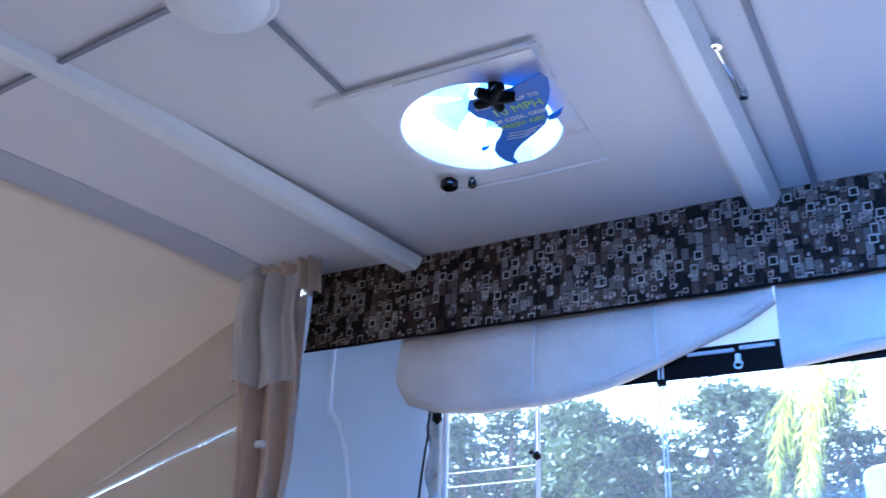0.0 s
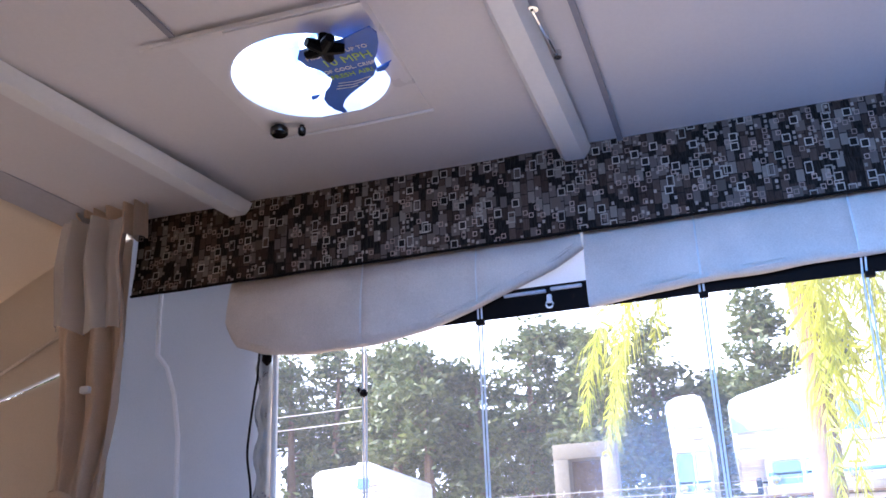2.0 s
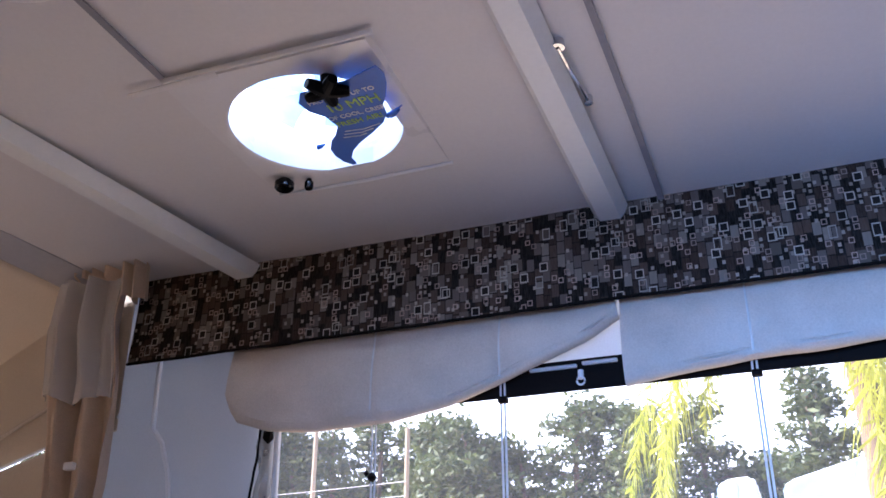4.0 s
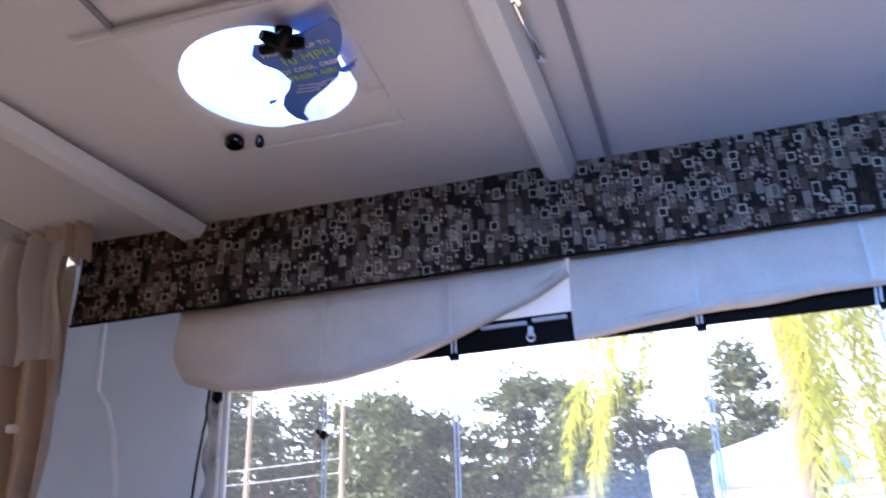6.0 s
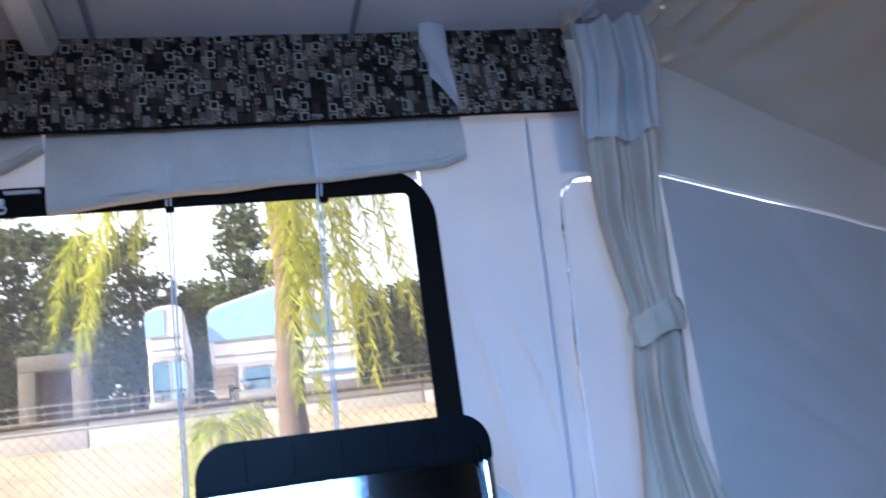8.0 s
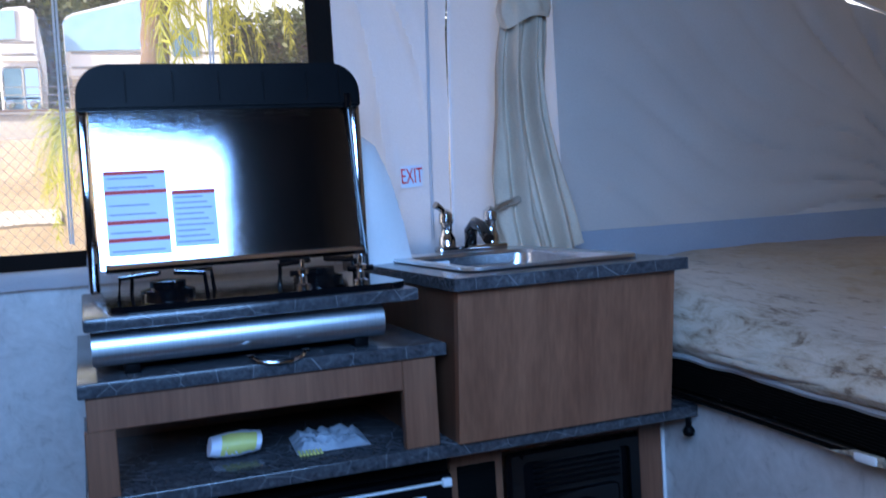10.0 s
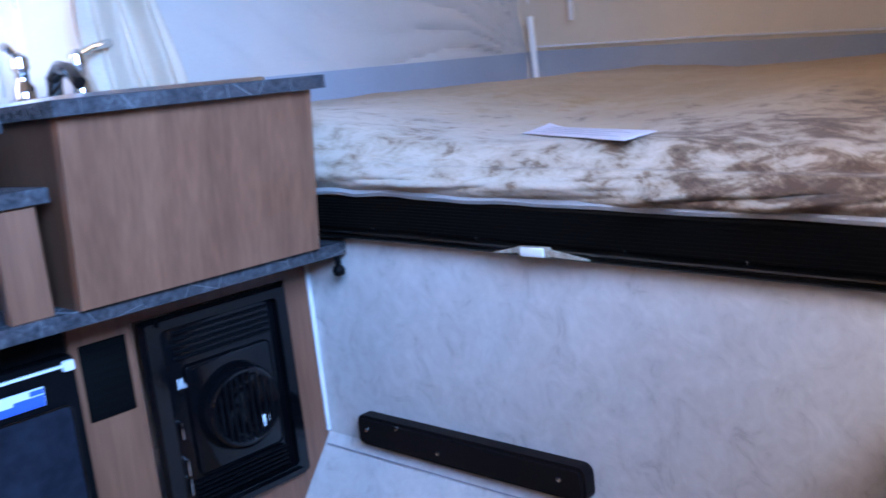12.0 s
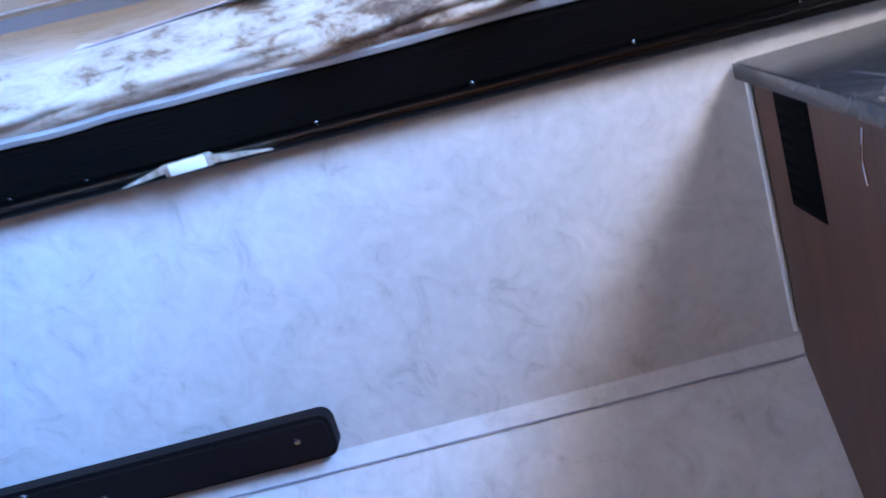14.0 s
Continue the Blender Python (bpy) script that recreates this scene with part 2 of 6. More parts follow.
CEIL = mat("ceiling_panel", (0.76, 0.735, 0.735), (0.69, 0.665, 0.67), 0.55, coarse=2, fine=120, relief=0.05)
BEAM = mat("white_painted_metal", (0.84, 0.84, 0.83), (0.76, 0.76, 0.76), 0.35, coarse=3, fine=90, relief=0.04)
PLASTIC = mat("white_plastic", (0.85, 0.85, 0.85), (0.78, 0.78, 0.78), 0.35, coarse=5, fine=120, relief=0.03)
DOME = mat("clear_dome_plastic", (0.74, 0.86, 0.98), (0.58, 0.76, 0.95), 0.3, coarse=7, fine=30, relief=0.02, see=0.75)
GREY_SKIRT = mat("grey_vinyl_skirt", (0.34, 0.37, 0.42), (0.27, 0.29, 0.33), 0.6, coarse=4, fine=200, relief=0.15)
SEAM = mat("grey_seam", (0.30, 0.30, 0.34), (0.22, 0.22, 0.26), 0.6)
BAND = mat("grey_vinyl_band", (0.50, 0.50, 0.55), (0.42, 0.42, 0.47), 0.6)
GARNISH = mat("vent_garnish_plastic", (0.78, 0.76, 0.76), (0.72, 0.70, 0.70), 0.3, coarse=5, fine=120, relief=0.03)
GROOVE = mat("dull_metal_groove", (0.16, 0.15, 0.14), (0.08, 0.075, 0.07), 0.25, metal=1.0, coarse=5, fine=90, stretch=(1, 0.1, 1))
PRINT = print_mat("geometric_print")
BOARD = board_mat("marbled_wallboard")
FLOOR = board_mat("foot_panel")
# orange-brown for the unseen floor, chosen to warm the bounce light
FLOOR_BOUNCE = wood_mat("warm_bounce_floor", (0.24, 0.105, 0.038), (0.46, 0.22, 0.085), 0.5, (1, 0.06, 1))
WOOD = wood_mat("red_brown_laminate", (0.120, 0.043, 0.022), (0.27, 0.112, 0.060))
# darker copy of WOOD; on inner panels it puts their shade into the colour
WOOD_DARK = wood_mat("laminate_darkened", (0.06, 0.024, 0.013), (0.13, 0.055, 0.030))
COUNTER = counter_mat("grey_marbled_counter")
STEEL = steel_mat("brushed_steel", 0.07)
BODY_STEEL = steel_mat("satin_steel", 0.34, (60, 1, 1))
# near-black for unseen walls: less bounce, darker mirror image in the lid
UNSEEN_DARK = mat("unseen_wall_darkened", (0.050, 0.050, 0.056), (0.030, 0.030, 0.034), 0.6)
SINK = steel_mat("sink_steel", 0.28, (20, 1, 1))
CHROME = steel_mat("chrome", 0.08, (1, 1, 1))
BLACK = mat("black_plastic", (0.005, 0.005, 0.006), (0.0025, 0.0025, 0.003), 0.35, coarse=8, fine=140, relief=0.08)
GLOSS_BLACK = mat("gloss_black_enamel", (0.004, 0.004, 0.005), (0.002, 0.002, 0.0025), 0.07, coarse=8, fine=90, relief=0.03)
RAIL = mat("black_anodised_rail", (0.005, 0.0042, 0.004), (0.003, 0.0025, 0.002), 0.32, metal=0.0, coarse=6, fine=200, relief=0.08, stretch=(1, 0.1, 1))
# near-black in place of the shade inside the vent holes
VENT_BLACK = mat("vent_hole_black", (0.004, 0.004, 0.004), (0.002, 0.002, 0.002), 0.8, fine=400)
TRIM_BLACK = mat("black_vinyl_border", (0.010, 0.0065, 0.005), (0.006, 0.004, 0.003), 0.6, fine=200)
FRIDGE = mat("fridge_panel", (0.022, 0.026, 0.038), (0.005, 0.006, 0.009), 0.4, coarse=9, fine=45, relief=0.25)
BAR = mat("dark_brown_bar", (0.014, 0.010, 0.010), (0.008, 0.006, 0.006), 0.5, fine=180, relief=0.12)
COVER = cover_mat("plush_cover")
PLATED = mat("plated_metal", (0.85, 0.76, 0.62), (0.34, 0.26, 0.19), 0.25, metal=0.35, coarse=30, fine=120)
PIPING = mat("pale_piping", (0.42, 0.41, 0.40), (0.28, 0.27, 0.27), 0.8, fine=260, relief=0.3)
PAPER = mat("paper", (0.78, 0.76, 0.85), (0.70, 0.68, 0.78), 0.7, fine=30, relief=0.02)
BLUE_CARD = mat("blue_card", (0.025, 0.13, 0.58), (0.018, 0.10, 0.46), 0.4, coarse=9, fine=60, relief=0.02)
GREEN_INK = mat("green_ink", (0.45, 0.66, 0.15), rough=0.5)
WHITE_INK = mat("white_ink", (0.85, 0.87, 0.9), rough=0.5)
RED_INK = mat("red_ink", (0.80, 0.025, 0.02), rough=0.5)
BLUE_INK = mat("blue_ink", (0.04, 0.12, 0.55), rough=0.5)
GREY_INK = mat("grey_ink", (0.30, 0.32, 0.40), rough=0.6)
LABEL = mat("label_paper", (0.72, 0.76, 0.84), (0.66, 0.70, 0.78), 0.45, fine=20, relief=0.01)
YELLOW = mat("yellow_wrap", (0.75, 0.68, 0.20), (0.62, 0.55, 0.15), 0.4, fine=30)
BAG = mat("clear_bag", (0.46, 0.50, 0.56), (0.25, 0.28, 0.33), 0.2, coarse=25, fine=60, relief=0.6)
CORD = mat("white_cord", (0.80, 0.78, 0.74), rough=0.7)
ZIP = mat("white_zip", (0.96, 0.96, 0.97), (0.92, 0.92, 0.95), 0.3, see=0.65)
VINYL = vinyl_mat("clear_vinyl")
GAUZE = mat("sheer_gauze", (0.90, 0.87, 0.84), (0.78, 0.75, 0.72), 0.85, coarse=8, fine=400, relief=0.2, see=0.25)
gt = GAUZE.node_tree
gm = gt.nodes.new("ShaderNodeMixShader")
gm.inputs[0].default_value = 0.5
gt.links.new(gt.nodes["Material Output"].inputs[0].links[0].from_socket, gm.inputs[1])
gt.links.new(gt.nodes.new("ShaderNodeBsdfTransparent").outputs[0], gm.inputs[2])
gt.links.new(gm.outputs[0], gt.nodes["Material Output"].inputs[0])
VEINED = mat("crumpled_vinyl", (0.60, 0.58, 0.54), (0.30, 0.29, 0.27), 0.12, coarse=14, fine=30, relief=0.6, see=0.4)
vt = VEINED.node_tree
vm = vt.nodes.new("ShaderNodeMixShader")
vm.inputs[0].default_value = 0.5
vt.links.new(vt.nodes["Material Output"].inputs[0].links[0].from_socket, vm.inputs[1])
vt.links.new(vt.nodes.new("ShaderNodeBsdfTransparent").outputs[0], vm.inputs[2])
vt.links.new(vm.outputs[0], vt.nodes["Material Output"].inputs[0])
SAND = mat("sandy_ground", (0.40, 0.30, 0.19), (0.22, 0.165, 0.10), 0.95, coarse=1.6, fine=7, relief=0.6)
WEATHERED = mat("weathered_block", (0.17, 0.15, 0.12), (0.11, 0.10, 0.08), 0.9, coarse=1.2, fine=14, relief=0.3)
WEATHERED_WOOD = mat("weathered_wood", (0.36, 0.28, 0.19), (0.24, 0.18, 0.12), 0.9, coarse=3, fine=30, relief=0.4, stretch=(1, 1, 0.1))
CONCRETE = mat("pale_concrete", (0.52, 0.48, 0.42), (0.40, 0.37, 0.32), 0.9, coarse=0.8, fine=14, relief=0.3)
GALV = mat("galvanised_wire", (0.38, 0.37, 0.35), (0.28, 0.27, 0.26), 0.5, metal=0.6)
PINE = leaf_mat("pine_leaf", (0.13, 0.15, 0.045), (0.030, 0.050, 0.020), 0.35)
PALM_LEAF = leaf_mat("palm_leaf", (0.62, 0.60, 0.05), (0.16, 0.22, 0.025), 0.5)
BARK = mat("bark", (0.16, 0.11, 0.075), (0.09, 0.06, 0.04), 0.95, coarse=6, fine=30, relief=0.8)
PALM_BARK = mat("palm_bark", (0.17, 0.11, 0.07), (0.09, 0.06, 0.035), 0.95, coarse=6, fine=30, relief=0.8)
RV_WHITE = mat("white_vehicle_paint", (0.82, 0.83, 0.85), (0.74, 0.75, 0.78), 0.25, coarse=2, fine=20, relief=0.02)
RV_GLASS = mat("vehicle_glass", (0.16, 0.30, 0.42), (0.08, 0.15, 0.22), 0.08)
CAP = mat("pale_blue_cap_paint", (0.36, 0.58, 0.84), (0.26, 0.48, 0.76), 0.15)
RV_BLUE = mat("blue_stripe_paint", (0.12, 0.30, 0.55), (0.10, 0.25, 0.48), 0.3)
RUBBER = mat("tyre_rubber", (0.03, 0.03, 0.03), (0.02, 0.02, 0.02), 0.85)


# ---- building helpers ----
BASE = {}


def thing(name, at, label, category, group="", kind=""):
    ob = new(name)
    ob.location = at
    ob.empty_display_size = 0.05
    BASE[ob.name] = Vector(at)
    return tagged(ob, label, category, group, kind)


def part(name, bm, material, parent=None, label="", smooth=True, kind=""):
    """Links a bmesh, in world coordinates, as one mesh under a thing or a part."""
    me = bpy.data.meshes.new(name)
    bm.normal_update()
    bm.to_mesh(me)
    bm.free()
    me.materials.append(material)
    if smooth:
        for p in me.polygons:
            p.use_smooth = True
        me.set_sharp_from_angle(angle=radians(35))
    ob = new(name, me)
    if parent:
        ob.parent = parent
        ob.matrix_parent_inverse = Matrix.Translation(-BASE.get(parent.name, Vector((0, 0, 0))))
    return tagged(ob, label, kind=kind)


def shell(name, bm, material, label, category, smooth=True, kind="structure"):
    return tagged(part(name, bm, material, None, label, smooth), label, category, kind=kind)


def B():
    return bmesh.new()


def box(bm, x0, x1, y0, y1, z0, z1, bevel=0.0, seg=2):
    r = bmesh.ops.create_cube(bm, size=1, matrix=Matrix.LocRotScale(((x0 + x1) / 2, (y0 + y1) / 2, (z0 + z1) / 2), None, (abs(x1 - x0), abs(y1 - y0), abs(z1 - z0))))
    if bevel > 0:
        es = list({e for v in r["verts"] for e in v.link_edges})
        bmesh.ops.bevel(bm, geom=es, offset=bevel, segments=seg, affect="EDGES", profile=0.5)
    return bm


def tube(bm, pts, r, n=8, closed=False):
    """A round rod along points; r may be one radius or one for each point."""
    pts = [Vector(p) for p in pts]
    rings = []
    for i, p in enumerate(pts):
        a = pts[max(i - 1, 0)]
        c = pts[min(i + 1, len(pts) - 1)]
        d = (c - a).normalized()
        u = d.cross(Vector((0, 0, 1)) if abs(d.z) < 0.9 else Vector((1, 0, 0))).normalized()
        w = d.cross(u)
        rr = r[i] if isinstance(r, (list, tuple)) else r
        rings.append([bm.verts.new(p + rr * (math.cos(2 * math.pi * k / n) * u + math.sin(2 * math.pi * k / n) * w)) for k in range(n)])
    for a, c in zip(rings, rings[1:]):
        for k in range(n):
            bm.faces.new((a[k], a[(k + 1) % n], c[(k + 1) % n], c[k]))
    bm.faces.new(rings[0])
    bm.faces.new(list(reversed(rings[-1])))
    bmesh.ops.recalc_face_normals(bm, faces=bm.faces)
    return bm


def sheet(bm, f, nu, nv, thick=0.0):
    """A surface f(u, v) over 0..1, doubled to a thickness along its normals."""
    g = [[bm.verts.new(f(i / nu, j / nv)) for j in range(nv + 1)] for i in range(nu + 1)]
    for i in range(nu):
        for j in range(nv):
            bm.faces.new((g[i][j], g[i + 1][j], g[i + 1][j + 1], g[i][j + 1]))
    if thick:
        bm.normal_update()
        bmesh.ops.solidify(bm, geom=list(bm.faces), thickness=thick)
    return bm


def prism(bm, outline, axis, a, c):
    """An outline in the two other axes, drawn out from a to c along an axis."""
    def at(p, w):
        return {"x": (w, p[0], p[1]), "y": (p[0], w, p[1]), "z": (p[0], p[1], w)}[axis]
    lo = [bm.verts.new(at(p, a)) for p in outline]
    hi = [bm.verts.new(at(p, c)) for p in outline]
    n = len(outline)
    bm.faces.new(lo)
    bm.faces.new(list(reversed(hi)))
    for i in range(n):
        bm.faces.new((lo[i], hi[i], hi[(i + 1) % n], lo[(i + 1) % n]))
    bmesh.ops.recalc_face_normals(bm, faces=bm.faces)
    return bm


def rounded(x0, x1, z0, z1, r, n=6):
    """A rectangle with round corners, as an outline; r: one radius, or four from the lower left on, against the clock."""
    rs = r if isinstance(r, (list, tuple)) else [r] * 4
    out = []
    for (cx, cz, a), q in zip(((x0, z0, 180), (x1, z0, 270), (x1, z1, 0), (x0, z1, 90)), rs):
        ox = cx + (q if cx == x0 else -q)
        oz = cz + (q if cz == z0 else -q)
        for k in range(n + 1):
            t = radians(a + 90 * k / n)
            out.append((ox + q * math.cos(t), oz + q * math.sin(t)))
    return out


def lathe(bm, profile, centre, axis="z", n=24):
    """Turns (radius, height) pairs round an axis through centre."""
    c = Vector(centre)
    rings = []
    for r, h in profile:
        ring = []
        for k in range(n):
            a = 2 * math.pi * k / n
            p = {"z": (r * math.cos(a), r * math.sin(a), h), "y": (r * math.cos(a), h, r * math.sin(a)), "x": (h, r * math.cos(a), r * math.sin(a))}[axis]
            ring.append(bm.verts.new(c + Vector(p)))
        rings.append(ring)
    for a, b2 in zip(rings, rings[1:]):
        for k in range(n):
            bm.faces.new((a[k], a[(k + 1) % n], b2[(k + 1) % n], b2[k]))
    bm.faces.new(rings[0])
    bm.faces.new(list(reversed(rings[-1])))
    bmesh.ops.recalc_face_normals(bm, faces=bm.faces)
    return bm


def lettering(text, size, m, material, parent, name="lettering", thick=0.0006, widen=1.0):
    cu = bpy.data.curves.new(name, "FONT")
    cu.body, cu.size, cu.extrude, cu.align_x, cu.align_y = text, size, thick, "CENTER", "CENTER"
    tmp = bpy.data.objects.new(name, cu)
    scene.collection.objects.link(tmp)
    me = bpy.data.meshes.new_from_object(tmp.evaluated_get(bpy.context.evaluated_depsgraph_get()))
    bpy.data.objects.remove(tmp)
    me.transform(m @ Matrix.Diagonal((widen, 1, 1, 1)))
    me.materials.clear()
    me.materials.append(material)
    ob = new(name, me)
    ob.parent = parent
    ob.matrix_parent_inverse = Matrix.Translation(-BASE.get(parent.name, Vector((0, 0, 0))))
    return ob


def wob(x, y, z, s=3.0):
    return noise.noise(Vector((x * s, y * s, z * s)))


def lerp(a, c, t):
    return a + (c - a) * t


def table(x, pts):
    """Straight lines between (x, y) pairs."""
    if x <= pts[0][0]:
        return pts[0][1]
    for (x0, y0), (x1, y1) in zip(pts, pts[1:]):
        if x <= x1:
            return y0 + (y1 - y0) * (x - x0) / (x1 - x0)
    return pts[-1][1]


# ---- the box of the camper: floor, walls, ceiling ----
XE = 2.475                       # inner face of the east box wall
FOLD = 0.20                      # where that wall turns into its sloping foot
BACK = -2.40                     # inner face of the south wall


def ceil_z(y):
    return 2.226 - 0.040 * math.exp(min(y, 0) / 0.28) - 0.03 * max(0.0, -y - 1.0) ** 2


def ceiling():
    bm = B()
    xs = [-0.04, 0.2, 0.535, 0.845, 1.2, 1.8, 2.2, 2.42]
    ys = [0.06, 0.0, -0.05, -0.1, -0.17, -0.296, -0.606, -1.0, -1.4, -1.9, -2.5]
    g = [[bm.verts.new((x + (0.25 * y - 0.065 if x < 0 else -0.25 * y - 0.04 if x > 2.4 else 0), y, ceil_z(y))) for y in ys] for x in xs]
    for i in range(len(xs) - 1):
        for j in range(len(ys) - 1):
            if abs((xs[i] + xs[i + 1]) / 2 - 0.69) < 0.02 and abs((ys[j] + ys[j + 1]) / 2 + 0.451) < 0.02:
                continue
            bm.faces.new((g[i][j], g[i + 1][j], g[i + 1][j + 1], g[i][j + 1]))
    r = bmesh.ops.extrude_face_region(bm, geom=list(bm.faces))
    for v in (v for v in r["geom"] if isinstance(v, bmesh.types.BMVert)):
        v.co.z += 0.035
    bmesh.ops.recalc_face_normals(bm, faces=bm.faces)
    shell("ceiling", bm, CEIL, "white painted roof panel above the camper", "ceiling")
    for k, (a, c) in enumerate((((0.513, -0.67), (0.508, -2.3)), ((1.262, 0.0), (1.18, -2.3)), ((1.825, 0.0), (1.82, -2.3)))):
        bm = B()
        n = 14
        def strip(u, v):
            x, y = lerp(a[0], c[0], u), lerp(a[1], c[1], u)
            return (x + (v - 0.5) * 0.012, y, ceil_z(y) - 0.004)
        sheet(bm, strip, n, 1, 0.004)
        shell("trim_ceiling_%d" % (k + 1), bm, SEAM, "thin grey joint strip along the white ceiling", "trim")
    bm = B()
    sheet(bm, lambda u, v: (lerp(-0.12, 0.45, u), -0.945 - 0.06 * u + (v - 0.5) * 0.011, ceil_z(-0.95) - 0.004), 4, 1, 0.004)
    shell("trim_ceiling_4", bm, SEAM, "thin grey joint strip across the white ceiling", "trim")


def roof_bow(line, width, drop, label):
    """A white bow under the ceiling, a channel with a flat sole and rounded edges."""
    ob = thing("ceiling_beam", (line[0][0], line[0][1], ceil_z(0) - drop), label, "ceiling beam", "bows under the ceiling")
    bm = B()
    prof = [(-0.62, 0.0), (-0.5, -0.6), (-0.34, -1.0), (0.34, -1.0), (0.5, -0.6), (0.62, 0.0)]
    n = 16
    g = []
    for i in range(n + 1):
        t = i / n
        x, y = lerp(line[0][0], line[1][0], t), lerp(line[0][1], line[1][1], t)
        g.append([bm.verts.new((x + p * width, y, lerp(2.176, 2.232, min(1, -y / 0.9)) - 0.03 * max(0.0, -y - 1.0) ** 2 + 0.002 + q * drop)) for p, q in prof])
    for a, c in zip(g, g[1:]):
        for k in range(len(prof) - 1):
            bm.faces.new((a[k], a[k + 1], c[k + 1], c[k]))
    bm.faces.new(g[0])
    bm.faces.new(list(reversed(g[-1])))
    bmesh.ops.recalc_face_normals(bm, faces=bm.faces)
    part("channel", bm, BEAM, ob)
    return ob


ceiling()
bm = B()
sheet(bm, lambda u, v: (-0.105 + 0.25 * lerp(0.04, -2.4, u) + 0.02 - 0.13 * v, lerp(0.04, -2.4, u), ceil_z(lerp(0.04, -2.4, u)) - 0.002 - 0.012 * v), 16, 2, 0.004)
shell("trim_ceiling_5", bm, BAND, "grey vinyl band along the edge of the ceiling", "trim")
bm = B()
sheet(bm, lambda u, v: (2.38 - 0.25 * lerp(0.04, -2.4, u) - 0.02 + 0.13 * v, lerp(0.04, -2.4, u), ceil_z(lerp(0.04, -2.4, u)) - 0.002 - 0.012 * v), 16, 2, 0.004)
shell("trim_ceiling_6", bm, BAND, "grey vinyl band along the edge of the ceiling", "trim")
roof_bow(((0.29, -0.005), (-0.13, -1.75)), 0.062, 0.030, "white painted metal bow running under the ceiling")
bow2 = roof_bow(((1.155, -0.005), (1.055, -2.3)), 0.062, 0.030, "white painted metal bow with a cable hook beside it")

# hook and cable beside the second bow
bm = B()
tube(bm, [(1.172, -0.53, 2.205), (1.172, -0.53, 2.226)], 0.012, 12)
tube(bm, [(1.172, -0.53, 2.206), (1.178, -0.47, 2.200), (1.182, -0.43, 2.205), (1.186, -0.385, 2.203), (1.188, -0.36, 2.21)], 0.004, 8)
tube(bm, [(1.188, -0.365, 2.20), (1.188, -0.365, 2.222)], 0.008, 12)
part("hook", bm, CHROME, bow2, "chrome hook with a short cable")

# floor, sloping foot, east and other box walls
bm = B()
box(bm, -0.12, 2.33, BACK - 0.1, 0.10, -0.06, 0.0)
shell("floor", bm, FLOOR_BOUNCE, "unseen camper floor, coloured brown for warm bounce light", "floor")
bm = B()
prism(bm, [(XE, FOLD), (2.325, 0.0), (2.325, -0.05), (2.53, -0.05), (2.53, FOLD)], "y", -2.45, 0.06)
shell("wall_east_foot", bm, FLOOR, "pale grey marbled panel sloping down to the floor", "wall")
bm = B()
s = Vector((2.325 - XE, 0, -FOLD)).normalized()
nrm = Vector((-s.z, 0, s.x)) * -1
for w, d in ((0.0010, 0.024),):
    p = Vector((XE, 0, FOLD)) + s * d
    sheet(bm, lambda u, v: (p.x + s.x * (v - 0.5) * 2 * w - 0.002, lerp(-0.49, -2.4, u), p.z + s.z * (v - 0.5) * 2 * w + 0.0015), 2, 1, 0.002)
shell("trim_foot", bm, SEAM, "thin dark joint along the sloping foot panel", "trim")
bm = B()
box(bm, XE, XE + 0.05, -2.45, 0.06, FOLD, 0.60)
shell("wall_east", bm, BOARD, "pale grey marbled wallboard under the bed", "wall")
# unseen west wall, given brown laminate to warm the bounce light
bm = B()
box(bm, -0.14, -0.06, BACK - 0.1, 0.10, 0.0, 0.80)
shell("wall_west", bm, WOOD, "unseen low wall, coloured brown for warm bounce light", "wall")
bm = B()
box(bm, -0.14, 2.53, 0.075, 0.12, -0.05, 0.90)
shell("wall_north", bm, BOARD, "pale low wall behind the kitchen units", "wall")
# unseen south wall, coloured dark to hold back bounce light
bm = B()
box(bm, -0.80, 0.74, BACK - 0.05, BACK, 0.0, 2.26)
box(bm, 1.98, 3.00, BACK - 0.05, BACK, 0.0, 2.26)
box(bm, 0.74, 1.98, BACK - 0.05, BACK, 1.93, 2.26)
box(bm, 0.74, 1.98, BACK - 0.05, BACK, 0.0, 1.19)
shell("wall_south", bm, UNSEEN_DARK, "unseen south wall round an opening, darkened to cut bounce light", "wall")


# ---- canvas of the window wall ----
ZIPX = [(0.88, 2.252), (1.38, 2.270), (1.763, 2.294), (1.80, 2.306), (1.822, 2.336), (1.832, 2.40)]
ZIPZ = [(2.33, 1.828), (2.563, 1.815), (2.863, 1.725), (3.164, 1.627), (3.456, 1.533), (3.90, 1.39)]
YN = 0.05


